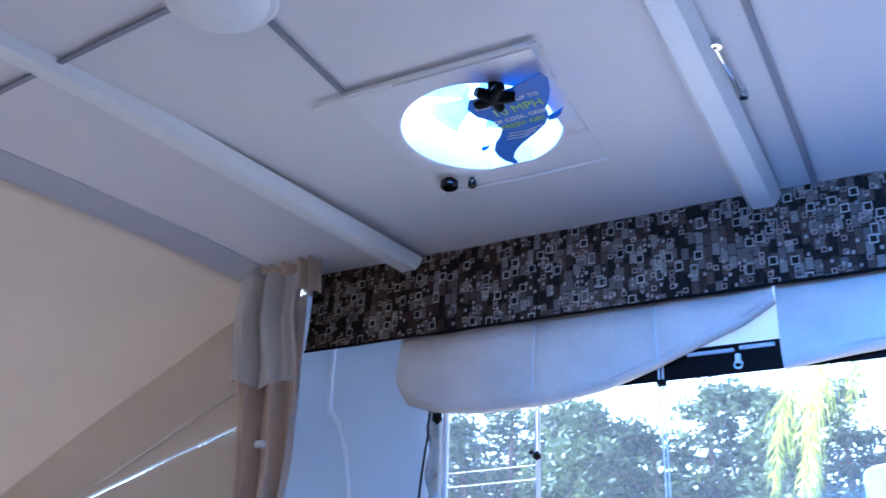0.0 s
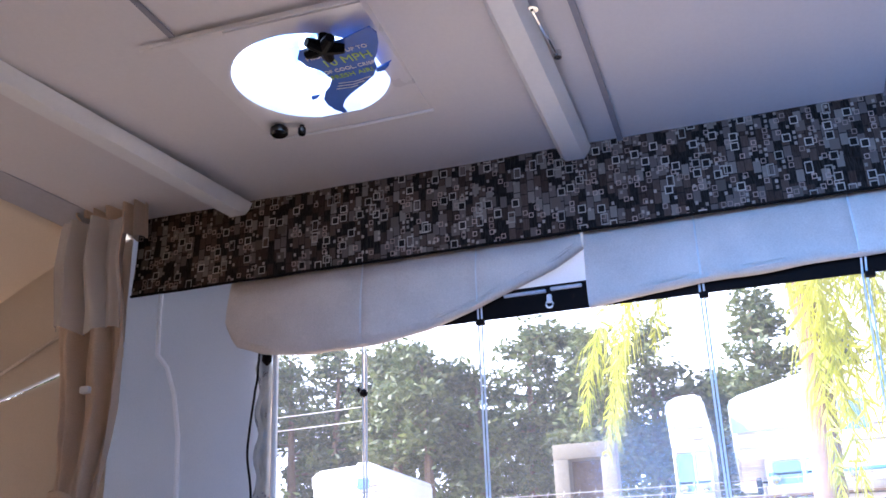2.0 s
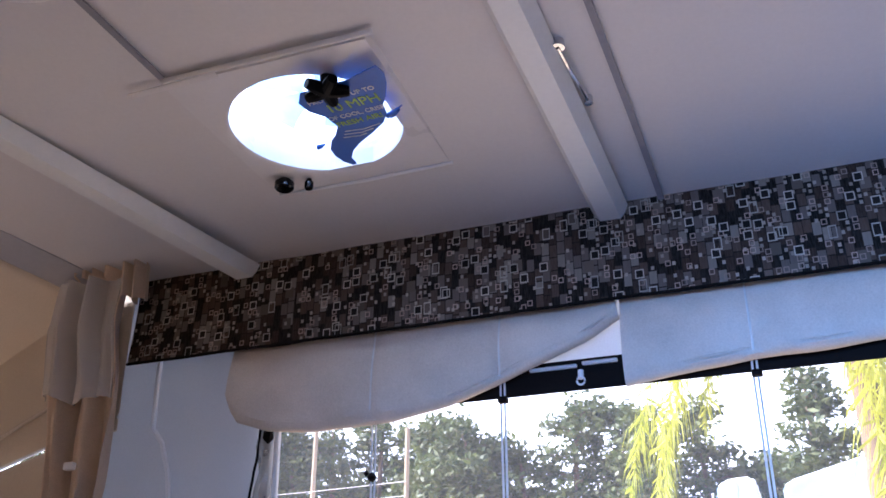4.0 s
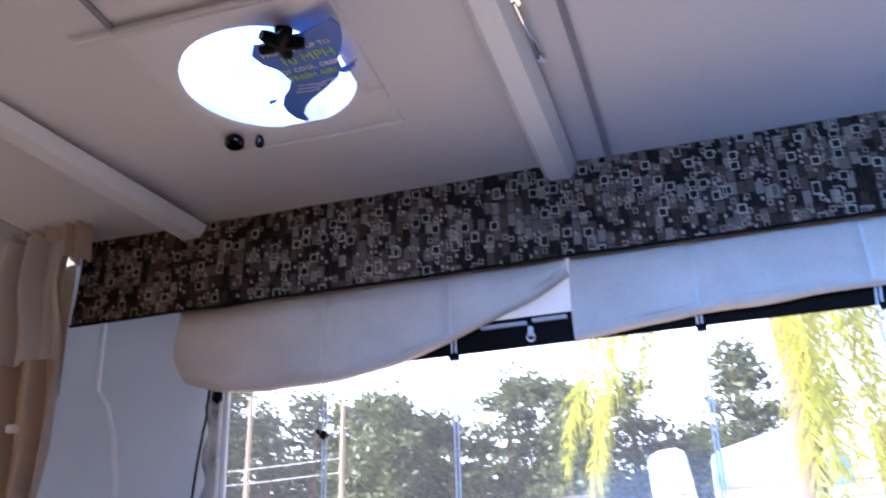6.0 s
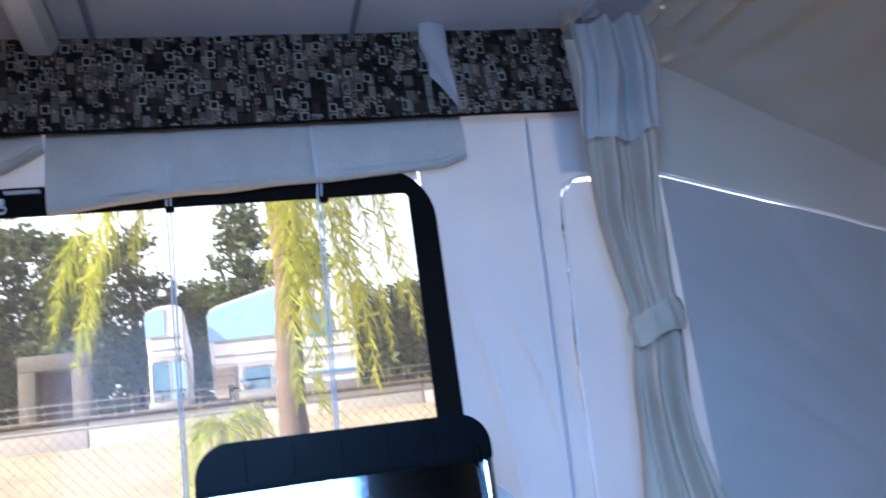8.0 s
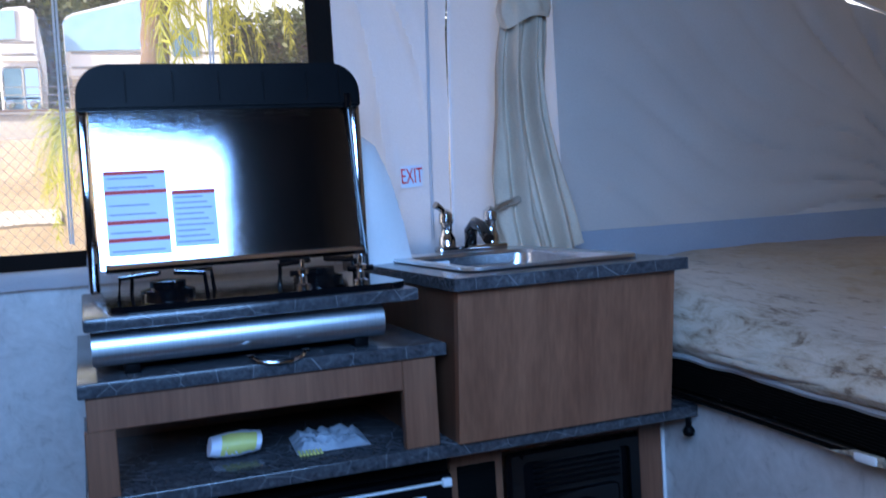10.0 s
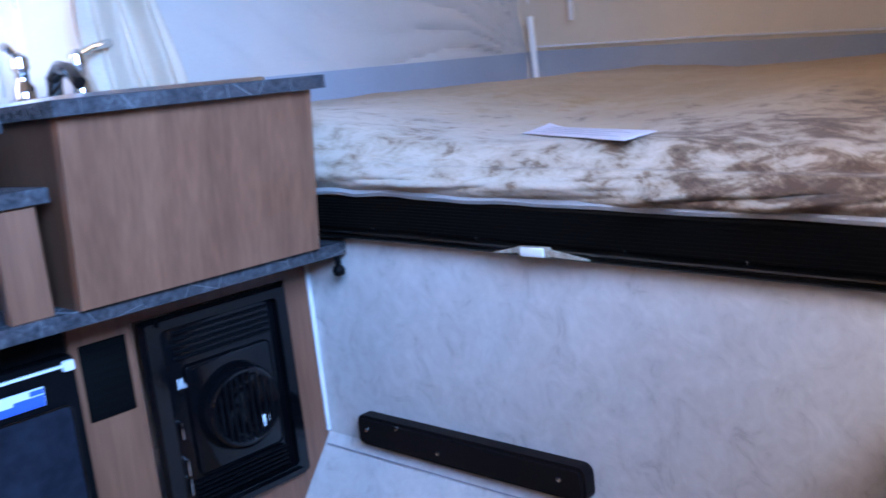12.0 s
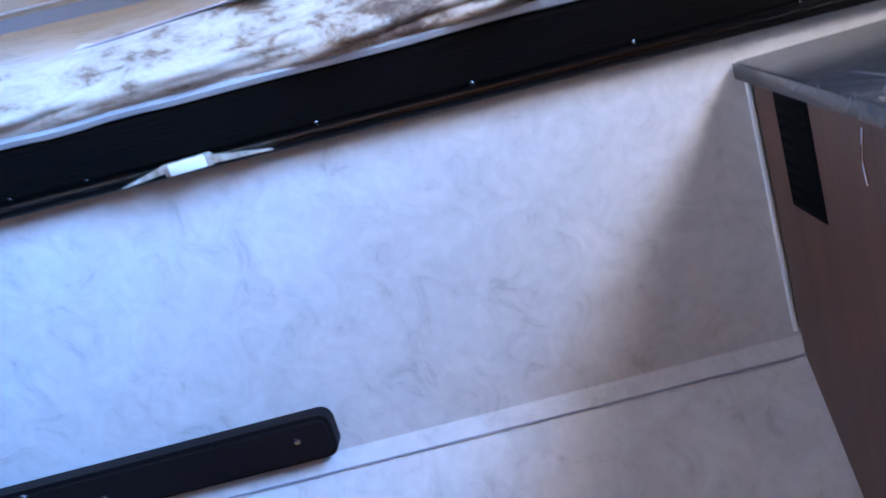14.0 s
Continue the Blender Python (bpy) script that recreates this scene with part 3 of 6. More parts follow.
def canvas(name, x0, x1, z0, z1, label, nu=24, nv=30, y=YN, amp=0.006, material=CANVAS, slack=(9, 1.6), fan=None):
    """Slack cloth between two heights; x0, x1, z0 and z1 are numbers or functions of the other direction."""
    bm = B()
    def f(u, v):
        zz = lerp(z0, z1, v) if not callable(z1) else None
        if zz is None:
            x = lerp(x0, x1, u)
            za = z0(x) if callable(z0) else z0
            zz = lerp(za, z1(x), v)
        else:
            xa = x0(zz) if callable(x0) else x0
            xb = x1(zz) if callable(x1) else x1
            x = lerp(xa, xb, u)
        w = amp * (noise.noise(Vector((x * slack[0] + zz * 2.0, zz * slack[1], 3.1))) + 0.5 * noise.noise(Vector((x * 3 - zz * 4, zz * 5, 7.7))))
        if fan:
            dx, dz = x - fan[0], zz - fan[1]
            d = math.hypot(dx, dz)
            a = math.atan2(dz, dx)
            s = math.sin(a * fan[2] + 7 * noise.noise(Vector((x * 1.1, zz * 1.1, 2.0))))
            w += fan[3] * (1 - abs(s)) ** 2 * math.exp(-d * fan[4]) * (min(1, d * 1.3) ** 3 if len(fan) < 6 else min(1, d * fan[5])) * (0.5 + noise.noise(Vector((a * 9, 0, 5))))
        return (x, y + w, zz)
    sheet(bm, f, nu, nv, 0.0015)
    return shell(name, bm, material, label, "canvas wall")


ZIPW = [(0.86, 0.126), (1.4, 0.126), (1.615, 0.118), (1.72, 0.100), (1.79, 0.075), (1.825, 0.044), (1.93, 0.040), (2.2, 0.040)]
canvas("wall_north_canvas_1", lambda z: table(z, ZIPW) + 0.006, 0.36, 0.86, 2.19, "white canvas beside the window, softly creased", 24, 60)
canvas("wall_north_canvas_5", -0.16, lambda z: table(z, ZIPW) - 0.006, 0.86, 2.19, "white canvas behind the curtain", 20, 60)
# unseen second layer, added to hold back daylight on this side
canvas("wall_north_canvas_6", -0.16, 0.35, 0.86, 2.19, "unseen extra canvas layer, added to dim the light beside the window", 16, 30, y=YN + 0.03)
canvas("wall_north_canvas_2", 0.36, 1.95, 1.84, 2.19, "white canvas above the window", 40, 10)
canvas("wall_north_canvas_3", 0.36, 1.95, 0.86, 0.935, "white canvas below the window", 30, 4)
canvas("wall_north_canvas_4", 1.955, lambda z: table(z, ZIPX) - 0.005, 0.86, 2.19, "white canvas beside the window with slanting creases", 40, 70, amp=0.012, slack=(8, 4), fan=(1.90, 2.10, 23, 0.050, 0.7))
canvas("wall_bed_north_lower", lambda z: table(z, ZIPX) + 0.004, 2.56, 0.86, 1.81, "white canvas beside the bed zip", 12, 40)
# the light's fall-off towards the bed is put into this darker canvas
canvas("wall_bed_north", 2.56, 3.915, 0.86, lambda x: table(x, ZIPZ) - 0.005, "white canvas side of the bed tent below the zip, dimmed in colour", 110, 60, amp=0.014, slack=(3, 2), fan=(3.90, 0.84, 21, 0.050, 1.1, 5), material=TENT_SIDE)
canvas("wall_bed_north_upper", 2.30, 2.41, lambda x: table(x, ZIPZ) + 0.006, lambda x: 2.24, "white canvas above the bed zip", 10, 16)


def zipper(name, pts, r, label):
    ob = thing(name, pts[0], label, "zip", "", "")
    bm = B()
    tube(bm, pts, r, 6)
    part("coil", bm, ZIP, ob)
    bm = B()
    length = 0
    for a, c in zip(pts, pts[1:]):
        a, c = Vector(a), Vector(c)
        n = max(1, int((c - a).length / 0.006))
        for k in range(n):
            p = a.lerp(c, k / n)
            bmesh.ops.create_cube(bm, size=1, matrix=Matrix.LocRotScale(p + Vector((0, -0.004, 0)), None, (0.0045, 0.003, 0.0045)))
    part("teeth", bm, PLASTIC, ob, smooth=False, kind="stuff")
    return ob


zipper("zip", [(table(z, ZIPX), YN - 0.002, z) for z in (0.88, 1.0, 1.2, 1.38, 1.55, 1.70, 1.763, 1.78, 1.80, 1.812, 1.822)] + [(2.40, YN - 0.002, 1.826)], 0.004, "bright white zip rising up the canvas beside the curtain")
zipper("zip", [(x, YN - 0.002, table(x, ZIPZ)) for x in (2.42, 2.563, 2.7, 2.863, 3.0, 3.164, 3.3, 3.456, 3.65, 3.88)], 0.004, "bright white zip slanting down the side of the bed tent")

# piping seam on the canvas
seam = thing("canvas_seam", (2.205, YN, 0.9), "raised white seam running down the canvas", "seam")
bm = B()
tube(bm, [(2.233, YN - 0.008, 1.975), (2.226, YN - 0.010, 1.8), (2.220, YN - 0.008, 1.598), (2.210, YN - 0.008, 1.3), (2.203, YN - 0.008, 1.119), (2.197, YN - 0.008, 0.90)], 0.004, 6)
part("cord", bm, CANVAS, seam)


# ---- bed tents at both ends ----
def tent(side, names):
    """The canvas hood over a bed; side +1 east, -1 west. Its north side stands at YN, its far side at 1.38 m beyond the box."""
    def X(x):
        return x if side > 0 else 2.34 - x
    south = -1.60 if side > 0 else -2.1
    def rim(u):
        return lerp(2.25, table(3.9, ZIPZ), u ** 1.1)
    bm = B()
    sheet(bm, lambda u, v: (X(lerp(2.40, 3.90, u)), YN + 0.006 * noise.noise(Vector((u * 6 - v * 2, v * 5, 4))), lerp(table(lerp(2.40, 3.90, u), ZIPZ) + 0.006, rim(max(0, (lerp(2.40, 3.90, u) - 2.5) / 1.4)) + 0.09, v)), 40, 14, 0.0015)
    shell(names[0] + "_side", bm, TENT, "beige canvas side of the bed tent above its zip", "tent wall")
    bm = B()
    def roof(u, v):
        x = lerp(2.50, 3.90, u)
        y = lerp(YN + 0.03, lerp(-1.72, -1.56, u) if side > 0 else south - 0.03, v)
        arch = 1 - abs(2 * v - 1) ** 2.6
        z0 = ceil_z(y) - 0.012
        z = lerp(lerp(z0, table(3.9, ZIPZ), u ** 1.1), lerp(z0, 1.80, u ** 0.92), arch)
        z += 0.010 * noise.noise(Vector((x * 2.2, y * 4, 1.5))) * min(1, 6 * u)
        xx = lerp(-0.195 + 0.25 * y, -1.56, u)
        if side > 0:
            xx = 2.28 - xx
            ang = math.atan2(z - 1.95, xx - 2.40)
            z += 0.018 * math.sin(ang * 30 + 2 * wob(xx, y, 0)) * math.exp(-(xx - 2.40) * 1.3) * min(1, 8 * v)
        return (xx, y, z)
    sheet(bm, roof, 60, 60, 0.0015)
    shell(names[0], bm, TENT, "beige canvas roof of the bed tent, creased from its corner", "tent roof")
    bm = B()
    def far(u, v):
        y = lerp(YN + 0.03, -1.53 if side > 0 else south, u)
        arch = 1 - abs(2 * u - 1) ** 2.6
        zt = lerp(table(3.88, ZIPZ), 1.80, arch) + 0.04
        z = lerp(0.80 - 0.03 * u, zt, v)
        w = 0.010 * math.sin(math.atan2(z - 0.86, YN - y + 0.02) * 26) * math.exp(-(YN - y) * 1.5) + 0.012 * noise.noise(Vector((y * 6, z * 2.5, 5)))
        return (X(3.875 + w), y, z)
    sheet(bm, far, 40, 24, 0.0015)
    shell(names[1], bm, TENT, "beige canvas end wall of the bed tent", "tent wall")
    if side > 0:
        bm = B()
        def ssd(u, v):
            x = lerp(2.60, 3.875, u)
            y = lerp(-1.665, -1.53, u)
            z = lerp(0.62, rim((x - 2.5) / 1.4) + 0.10, v)
            return (x, y + 0.008 * noise.noise(Vector((x * 8, z * 1.2, 9))), z)
        sheet(bm, ssd, 30, 20, 0.0015)
        shell(names[2], bm, TENT, "beige canvas side of the bed tent", "tent wall")
        # unseen canvas, coloured dark so the steel lid mirrors no tan
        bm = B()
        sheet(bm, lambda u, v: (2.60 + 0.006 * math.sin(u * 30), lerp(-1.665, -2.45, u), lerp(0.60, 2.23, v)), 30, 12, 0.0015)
        shell("wall_south_east_canvas", bm, UNSEEN_DARK, "unseen canvas beside the bed opening", "tent wall")
    else:
        bm = B()
        def nsd(u, v):
            x = lerp(2.42, 3.875, u)
            z = lerp(0.86, table(x, ZIPZ) - 0.005, v)
            return (X(x), YN + 0.012 * noise.noise(Vector((x * 4, z * 2, 9))), z)
        sheet(bm, nsd, 40, 24, 0.0015)
        shell(names[2], bm, TENT, "beige canvas side of the bed tent below its zip", "tent wall")
        bm = B()
        sheet(bm, lambda u, v: (X(lerp(2.42, 3.875, u)), south, lerp(0.6, rim(u) + 0.12, v)), 20, 10, 0.0015)
        shell(names[3], bm, TENT, "beige canvas side of the bed tent", "tent wall")
        bm = B()
        sheet(bm, lambda u, v: (X(2.44), lerp(south + 0.02, -2.45, u), lerp(0.6, 2.23, v)), 6, 6, 0.0015)
        shell("wall_south_west_canvas", bm, TENT, "unseen canvas beside the bed opening", "tent wall")
        bm = B()
        box(bm, X(2.42), X(3.88), south, YN, 0.55, 0.66, 0.02)
        shell("bed_platform_west", bm, COVER, "low bunk platform at the end of the camper", "bunk")


tent(1, ("tent_roof_east", "tent_wall_east", "tent_wall_south"))
tent(-1, ("tent_roof_west", "tent_wall_west", "tent_wall_west_north", "tent_wall_west_south"))
zipper("zip", [(2.34 - x, YN - 0.006, table(x, ZIPZ)) for x in (2.46, 2.563, 2.7, 2.863, 3.0, 3.164, 3.456, 3.8)], 0.004, "bright white zip slanting down the bed tent")
zipper("zip", [(table(z, ZIPW), YN - 0.003, z) for z in (2.10, 1.93, 1.86, 1.825, 1.81, 1.79, 1.755, 1.72, 1.67, 1.615, 1.5, 1.4, 1.15, 0.9)], 0.0062, "bright white zip bending down beside the window")

seam = thing("tent_seam", (-0.5, YN, 1.8), "dark stitched seam slanting down the beige tent side", "seam")
bm = B()
tube(bm, [(-0.95, YN - 0.010, 1.575), (-0.775, YN - 0.010, 1.662), (-0.486, YN - 0.010, 1.80), (-0.329, YN - 0.010, 1.876), (-0.22, YN - 0.010, 1.925)], 0.005, 6)
part("cord", bm, FLAP, seam)

# grey skirt along the foot of the bed tent
bm = B()
sheet(bm, lambda u, v: (lerp(2.40, 3.86, u), 0.036 + 0.003 * wob(u * 9, v, 2), lerp(0.80, 0.892, v)), 24, 2, 0.003)
shell("trim_skirt_north", bm, GREY_SKIRT, "blue-grey vinyl skirt at the foot of the bed tent", "skirt")
bm = B()
sheet(bm, lambda u, v: (3.855 + 0.003 * wob(u * 9, v, 4), lerp(0.03, -1.525, u), lerp(0.72, lerp(0.895, 0.80, u), v)), 24, 2, 0.003)
shell("trim_skirt_east", bm, GREY_SKIRT, "blue-grey vinyl skirt at the foot of the bed tent", "skirt")
pole = thing("bunk_pole", (3.83, 0.02, 0.74), "pale metal pole in the corner of the bed tent", "pole")
bm = B()
tube(bm, [(3.83, -0.015, 0.74), (3.835, -0.008, 1.0)], 0.010, 10)
part("rod", bm, BEAM, pole)
zipper("zip", [(3.832, -0.190, 1.50), (3.832, -0.175, 1.15), (3.832, -0.165, 0.97)], 0.008, "bright white zip down the end of the bed tent")
zipper("zip", [(3.838, -0.010, 1.45), (3.838, 0.005, 1.15), (3.838, -0.002, 1.04)], 0.0022, "thin white zip down the corner of the bed tent")
zipper("zip", [(3.85, -0.02, 0.905), (3.85, -0.6, 0.872), (3.85, -1.50, 0.808)], 0.0035, "thin white zip along the top of the skirt")


# ---- window with its vinyl pane, border and rolled flaps ----
win = thing("window_1", (1.15, YN, 0.93), "wide clear vinyl window with a black border", "window", "", "structure")
bm = B()
sheet(bm, lambda u, v: (lerp(0.34, 1.945, u), YN + 0.012 + 0.003 * wob(u * 3, v * 2, 1), lerp(0.90, 1.86, v)), 30, 16, 0.0)
pane = part("pane", bm, VINYL, win)
pane.visible_shadow = False
bm = B()
outer = rounded(0.345, 1.979, 0.90, 1.872, [0.02, 0.02, 0.13, 0.03], 8)
inner = rounded(0.362, 1.919, 0.935, 1.808, [0.02, 0.02, 0.012, 0.03], 8)
lo, li = [bm.verts.new((x, YN - 0.008, z)) for x, z in outer], [bm.verts.new((x, YN - 0.008, z)) for x, z in inner]
for i in range(len(lo)):
    j = (i + 1) % len(lo)
    bm.faces.new((lo[i], lo[j], li[j], li[i]))
bm.normal_update()
bmesh.ops.solidify(bm, geom=list(bm.faces), thickness=0.004)
part("border", bm, TRIM_BLACK, win, "black vinyl border", smooth=False)
bm = B()
def crumple(u, v):
    z = lerp(0.94, 1.80, v)
    return (0.335 + 0.045 * u + 0.006 * math.sin(z * 60), YN - 0.012 - 0.012 * math.sin(u * math.pi) - 0.004 * wob(u * 3, 0, z * 12), z)
sheet(bm, crumple, 8, 60, 0.001)
part("gathered_edge", bm, VEINED, win, "crumpled clear vinyl edge")
bm = B()
tube(bm, [(0.326 + 0.006 * math.sin(z * 23) + 0.004 * wob(0, 0, z * 4) + 0.022 * max(0, (z - 1.70) / 0.10), YN - 0.020, z) for z in [0.94 + 0.02 * k for k in range(44)]], 0.0028, 6)
lathe(bm, [(0.001, -0.026), (0.013, -0.012), (0.011, 0.006), (0.001, 0.018)], (0.362, YN - 0.018, 1.782), "z", 8)
part("edge_cord", bm, TRIM_BLACK, win, "black cord along the gathered edge")

for x0, x1, y, z0 in ((0.615, 0.617, 0.030, 1.25), (0.901, 0.896, 0.030, 1.10), (1.395, 1.385, 0.030, 0.95), (1.725, 1.692, 0.030, 0.95), (0.384, 0.392, 0.030, 0.95)):
    bm = B()
    w = 0.0075 if x0 < 0.4 else 0.0022
    for off in ((0,) if x0 < 0.4 else (-0.0042, 0.0042)):
        tube(bm, [(x0 + off, y, 1.90), (lerp(x0, x1, 0.3) + off, y, 1.80), (lerp(x0, x1, 0.7) + off * 0.8, y, 1.4), (x1 + off * 0.7, y, z0)], w, 8)
    cord = part("cord", bm, CORD, win, "thin white cord over the pane")
    if x0 == 0.615:
        bm = B()
        lathe(bm, [(0.001, -0.010), (0.008, -0.006), (0.010, 0.0), (0.006, 0.007), (0.001, 0.010)], (0.617, 0.022, 1.665), "z", 10)
        lathe(bm, [(0.001, -0.006), (0.006, 0.0), (0.001, 0.006)], (0.605, 0.02, 1.673), "z", 8)
        part("toggle", bm, TRIM_BLACK, cord, "small black toggle")
    elif x0 > 0.5:
        bm = B()
        box(bm, x0 - 0.010, x0 + 0.010, y - 0.012, y + 0.006, 1.793, 1.806, 0.003)
        part("keeper", bm, TRIM_BLACK, cord, "small black cord keeper")


def flap(name, xa, xb, top, low, label, swell, seed):
    """A rolled-up cloth flap: a front that hangs from top down to the curve low(x), turned back under itself."""
    ob = thing(name, ((xa + xb) / 2, 0.0, low((xa + xb) / 2)), label, "window flap")
    bm = B()
    def f(u, v):
        x = lerp(xa, xb, u)
        zl = low(x)
        s = swell * (0.7 + 0.5 * wob(x * 2, seed, 0, 1.5))
        if v < 0.7:
            t = v / 0.7
            z = lerp(top, zl + 0.012, t)
            y = 0.025 - s * math.sin(t * math.pi * 0.62) - 0.006 * wob(x * 2.5 + z * 3, seed, z * 2) - 0.010 * t * noise.noise(Vector((x * 11 + z * 9, z * 3, seed)))
        else:
            t = (v - 0.7) / 0.3
            a = math.pi * t
            z = zl + 0.012 - 0.012 * math.sin(a)
            y = lerp(0.025 - s * math.sin(math.pi * 0.62), 0.035, (1 - math.cos(a)) / 2)
        for xc in (0.615, 0.90, 1.395, 1.712):
            y += 0.010 * math.exp(-((x - xc) / 0.012) ** 2) * (1 if v < 0.75 else 0)
        return (x, y - 0.004, z + 0.004 * wob(x * 3, z, seed))
    sheet(bm, f, 70, 22, 0.002)
    part("cloth", bm, FLAP, ob)
    bm = B()
    pts = [f(k / 70, 0.70) for k in range(71)]
    tube(bm, [(p[0], p[1] - 0.001, p[2] + 0.004) for p in pts], 0.0022, 5)
    part("hem", bm, FLAP, ob, "stitched hem")
    for xc in (0.615, 0.90, 1.395, 1.712):
        if xa + 0.02 < xc < xb - 0.02:
            bm = B()
            u = (xc - xa) / (xb - xa)
            tube(bm, [(xc, f(u, 0.7 * k / 10)[1] - 0.003, f(u, 0.7 * k / 10)[2]) for k in range(11)], 0.0025, 6)
            part("tie_cord", bm, CORD, ob, "thin white tie cord")
    return ob


flap("window_flap", 0.265, 1.150, 1.985, lambda x: table(x, [(0.255, 1.90), (0.268, 1.845), (0.29, 1.812), (0.36, 1.786), (0.49, 1.770), (0.66, 1.776), (0.78, 1.798), (0.89, 1.830), (1.0, 1.872), (1.08, 1.902), (1.15, 1.94)]), "rolled white cloth flap sagging over the window", 0.030, 1.0)
flap("window_flap", 1.153, 2.06, 1.985, lambda x: table(x, [(1.15, 1.797), (1.22, 1.806), (1.3, 1.816), (1.40, 1.824), (1.55, 1.831), (1.70, 1.839), (1.87, 1.845), (2.01, 1.856), (2.06, 1.872)]), "short white cloth flap rolled up above the window", 0.034, 5.0)
for xa, xb in ((0.957, 1.055), (1.066, 1.137)):
    bm = B()
    box(bm, xa, xb, YN - 0.020, YN - 0.010, 1.853 + (xa - 0.957) * 0.03, 1.860 + (xa - 0.957) * 0.03, 0.002)
    tagged(part("zip_slider_tape", bm, ZIP, None), "short bright white zip tape between the flaps", "zip")
bm = B()
tube(bm, [(1.062, 0.034, 1.845), (1.062, 0.030, 1.828)], 0.006, 8)
tube(bm, [(1.062 + 0.008 * math.cos(a), 0.030, 1.823 + 0.008 * math.sin(a)) for a in [k * math.pi / 6 for k in range(13)]], 0.0022, 6)
tagged(part("zip_pull", bm, PLASTIC, None), "small white ring pull on the zip", "zip pull")


# ---- printed valance ----
val = thing("valance", (1.17, 0.0, 1.967), "printed valance of brown, black and cream squares", "valance")
bm = B()
def valance(u, v):
    x = lerp(-0.004, 2.345, u)
    z = lerp(1.967, 2.184 + 0.010 * u + 0.004 * wob(x * 2, 0, 0), v)
    z += 0.003 * wob(x * 3, 0, 9) * (1 - v)
    return (x, -0.004 - 0.012 * (1 - v) + 0.006 * wob(x * 1.7, 0, z * 2) , z)
sheet(bm, valance, 90, 8, 0.004)
part("cloth", bm, PRINT, val)
bm = B()
tube(bm, [(lerp(-0.004, 2.345, k / 30), -0.018, 1.968 + 0.003 * wob(lerp(-0.004, 2.345, k / 30) * 3, 0, 9)) for k in range(31)], 0.0035, 6)
part("hem", bm, TRIM_BLACK, val, "dark hem cord")

# loose canvas strap hanging over the valance
strap = thing("canvas_strap", (2.0, -0.03, 2.0), "translucent white canvas strap hanging over the valance", "strap")
bm = B()
sheet(bm, lambda u, v: (lerp(1.975, 2.035, u) + 0.012 * (1 - v) + 0.004 * math.sin(v * 9), -0.035 - 0.006 * math.sin(v * 7 + u * 4), lerp(lerp(2.06, 1.985, u), 2.21, v)), 6, 14, 0.0012)
part("cloth", bm, GAUZE, strap)


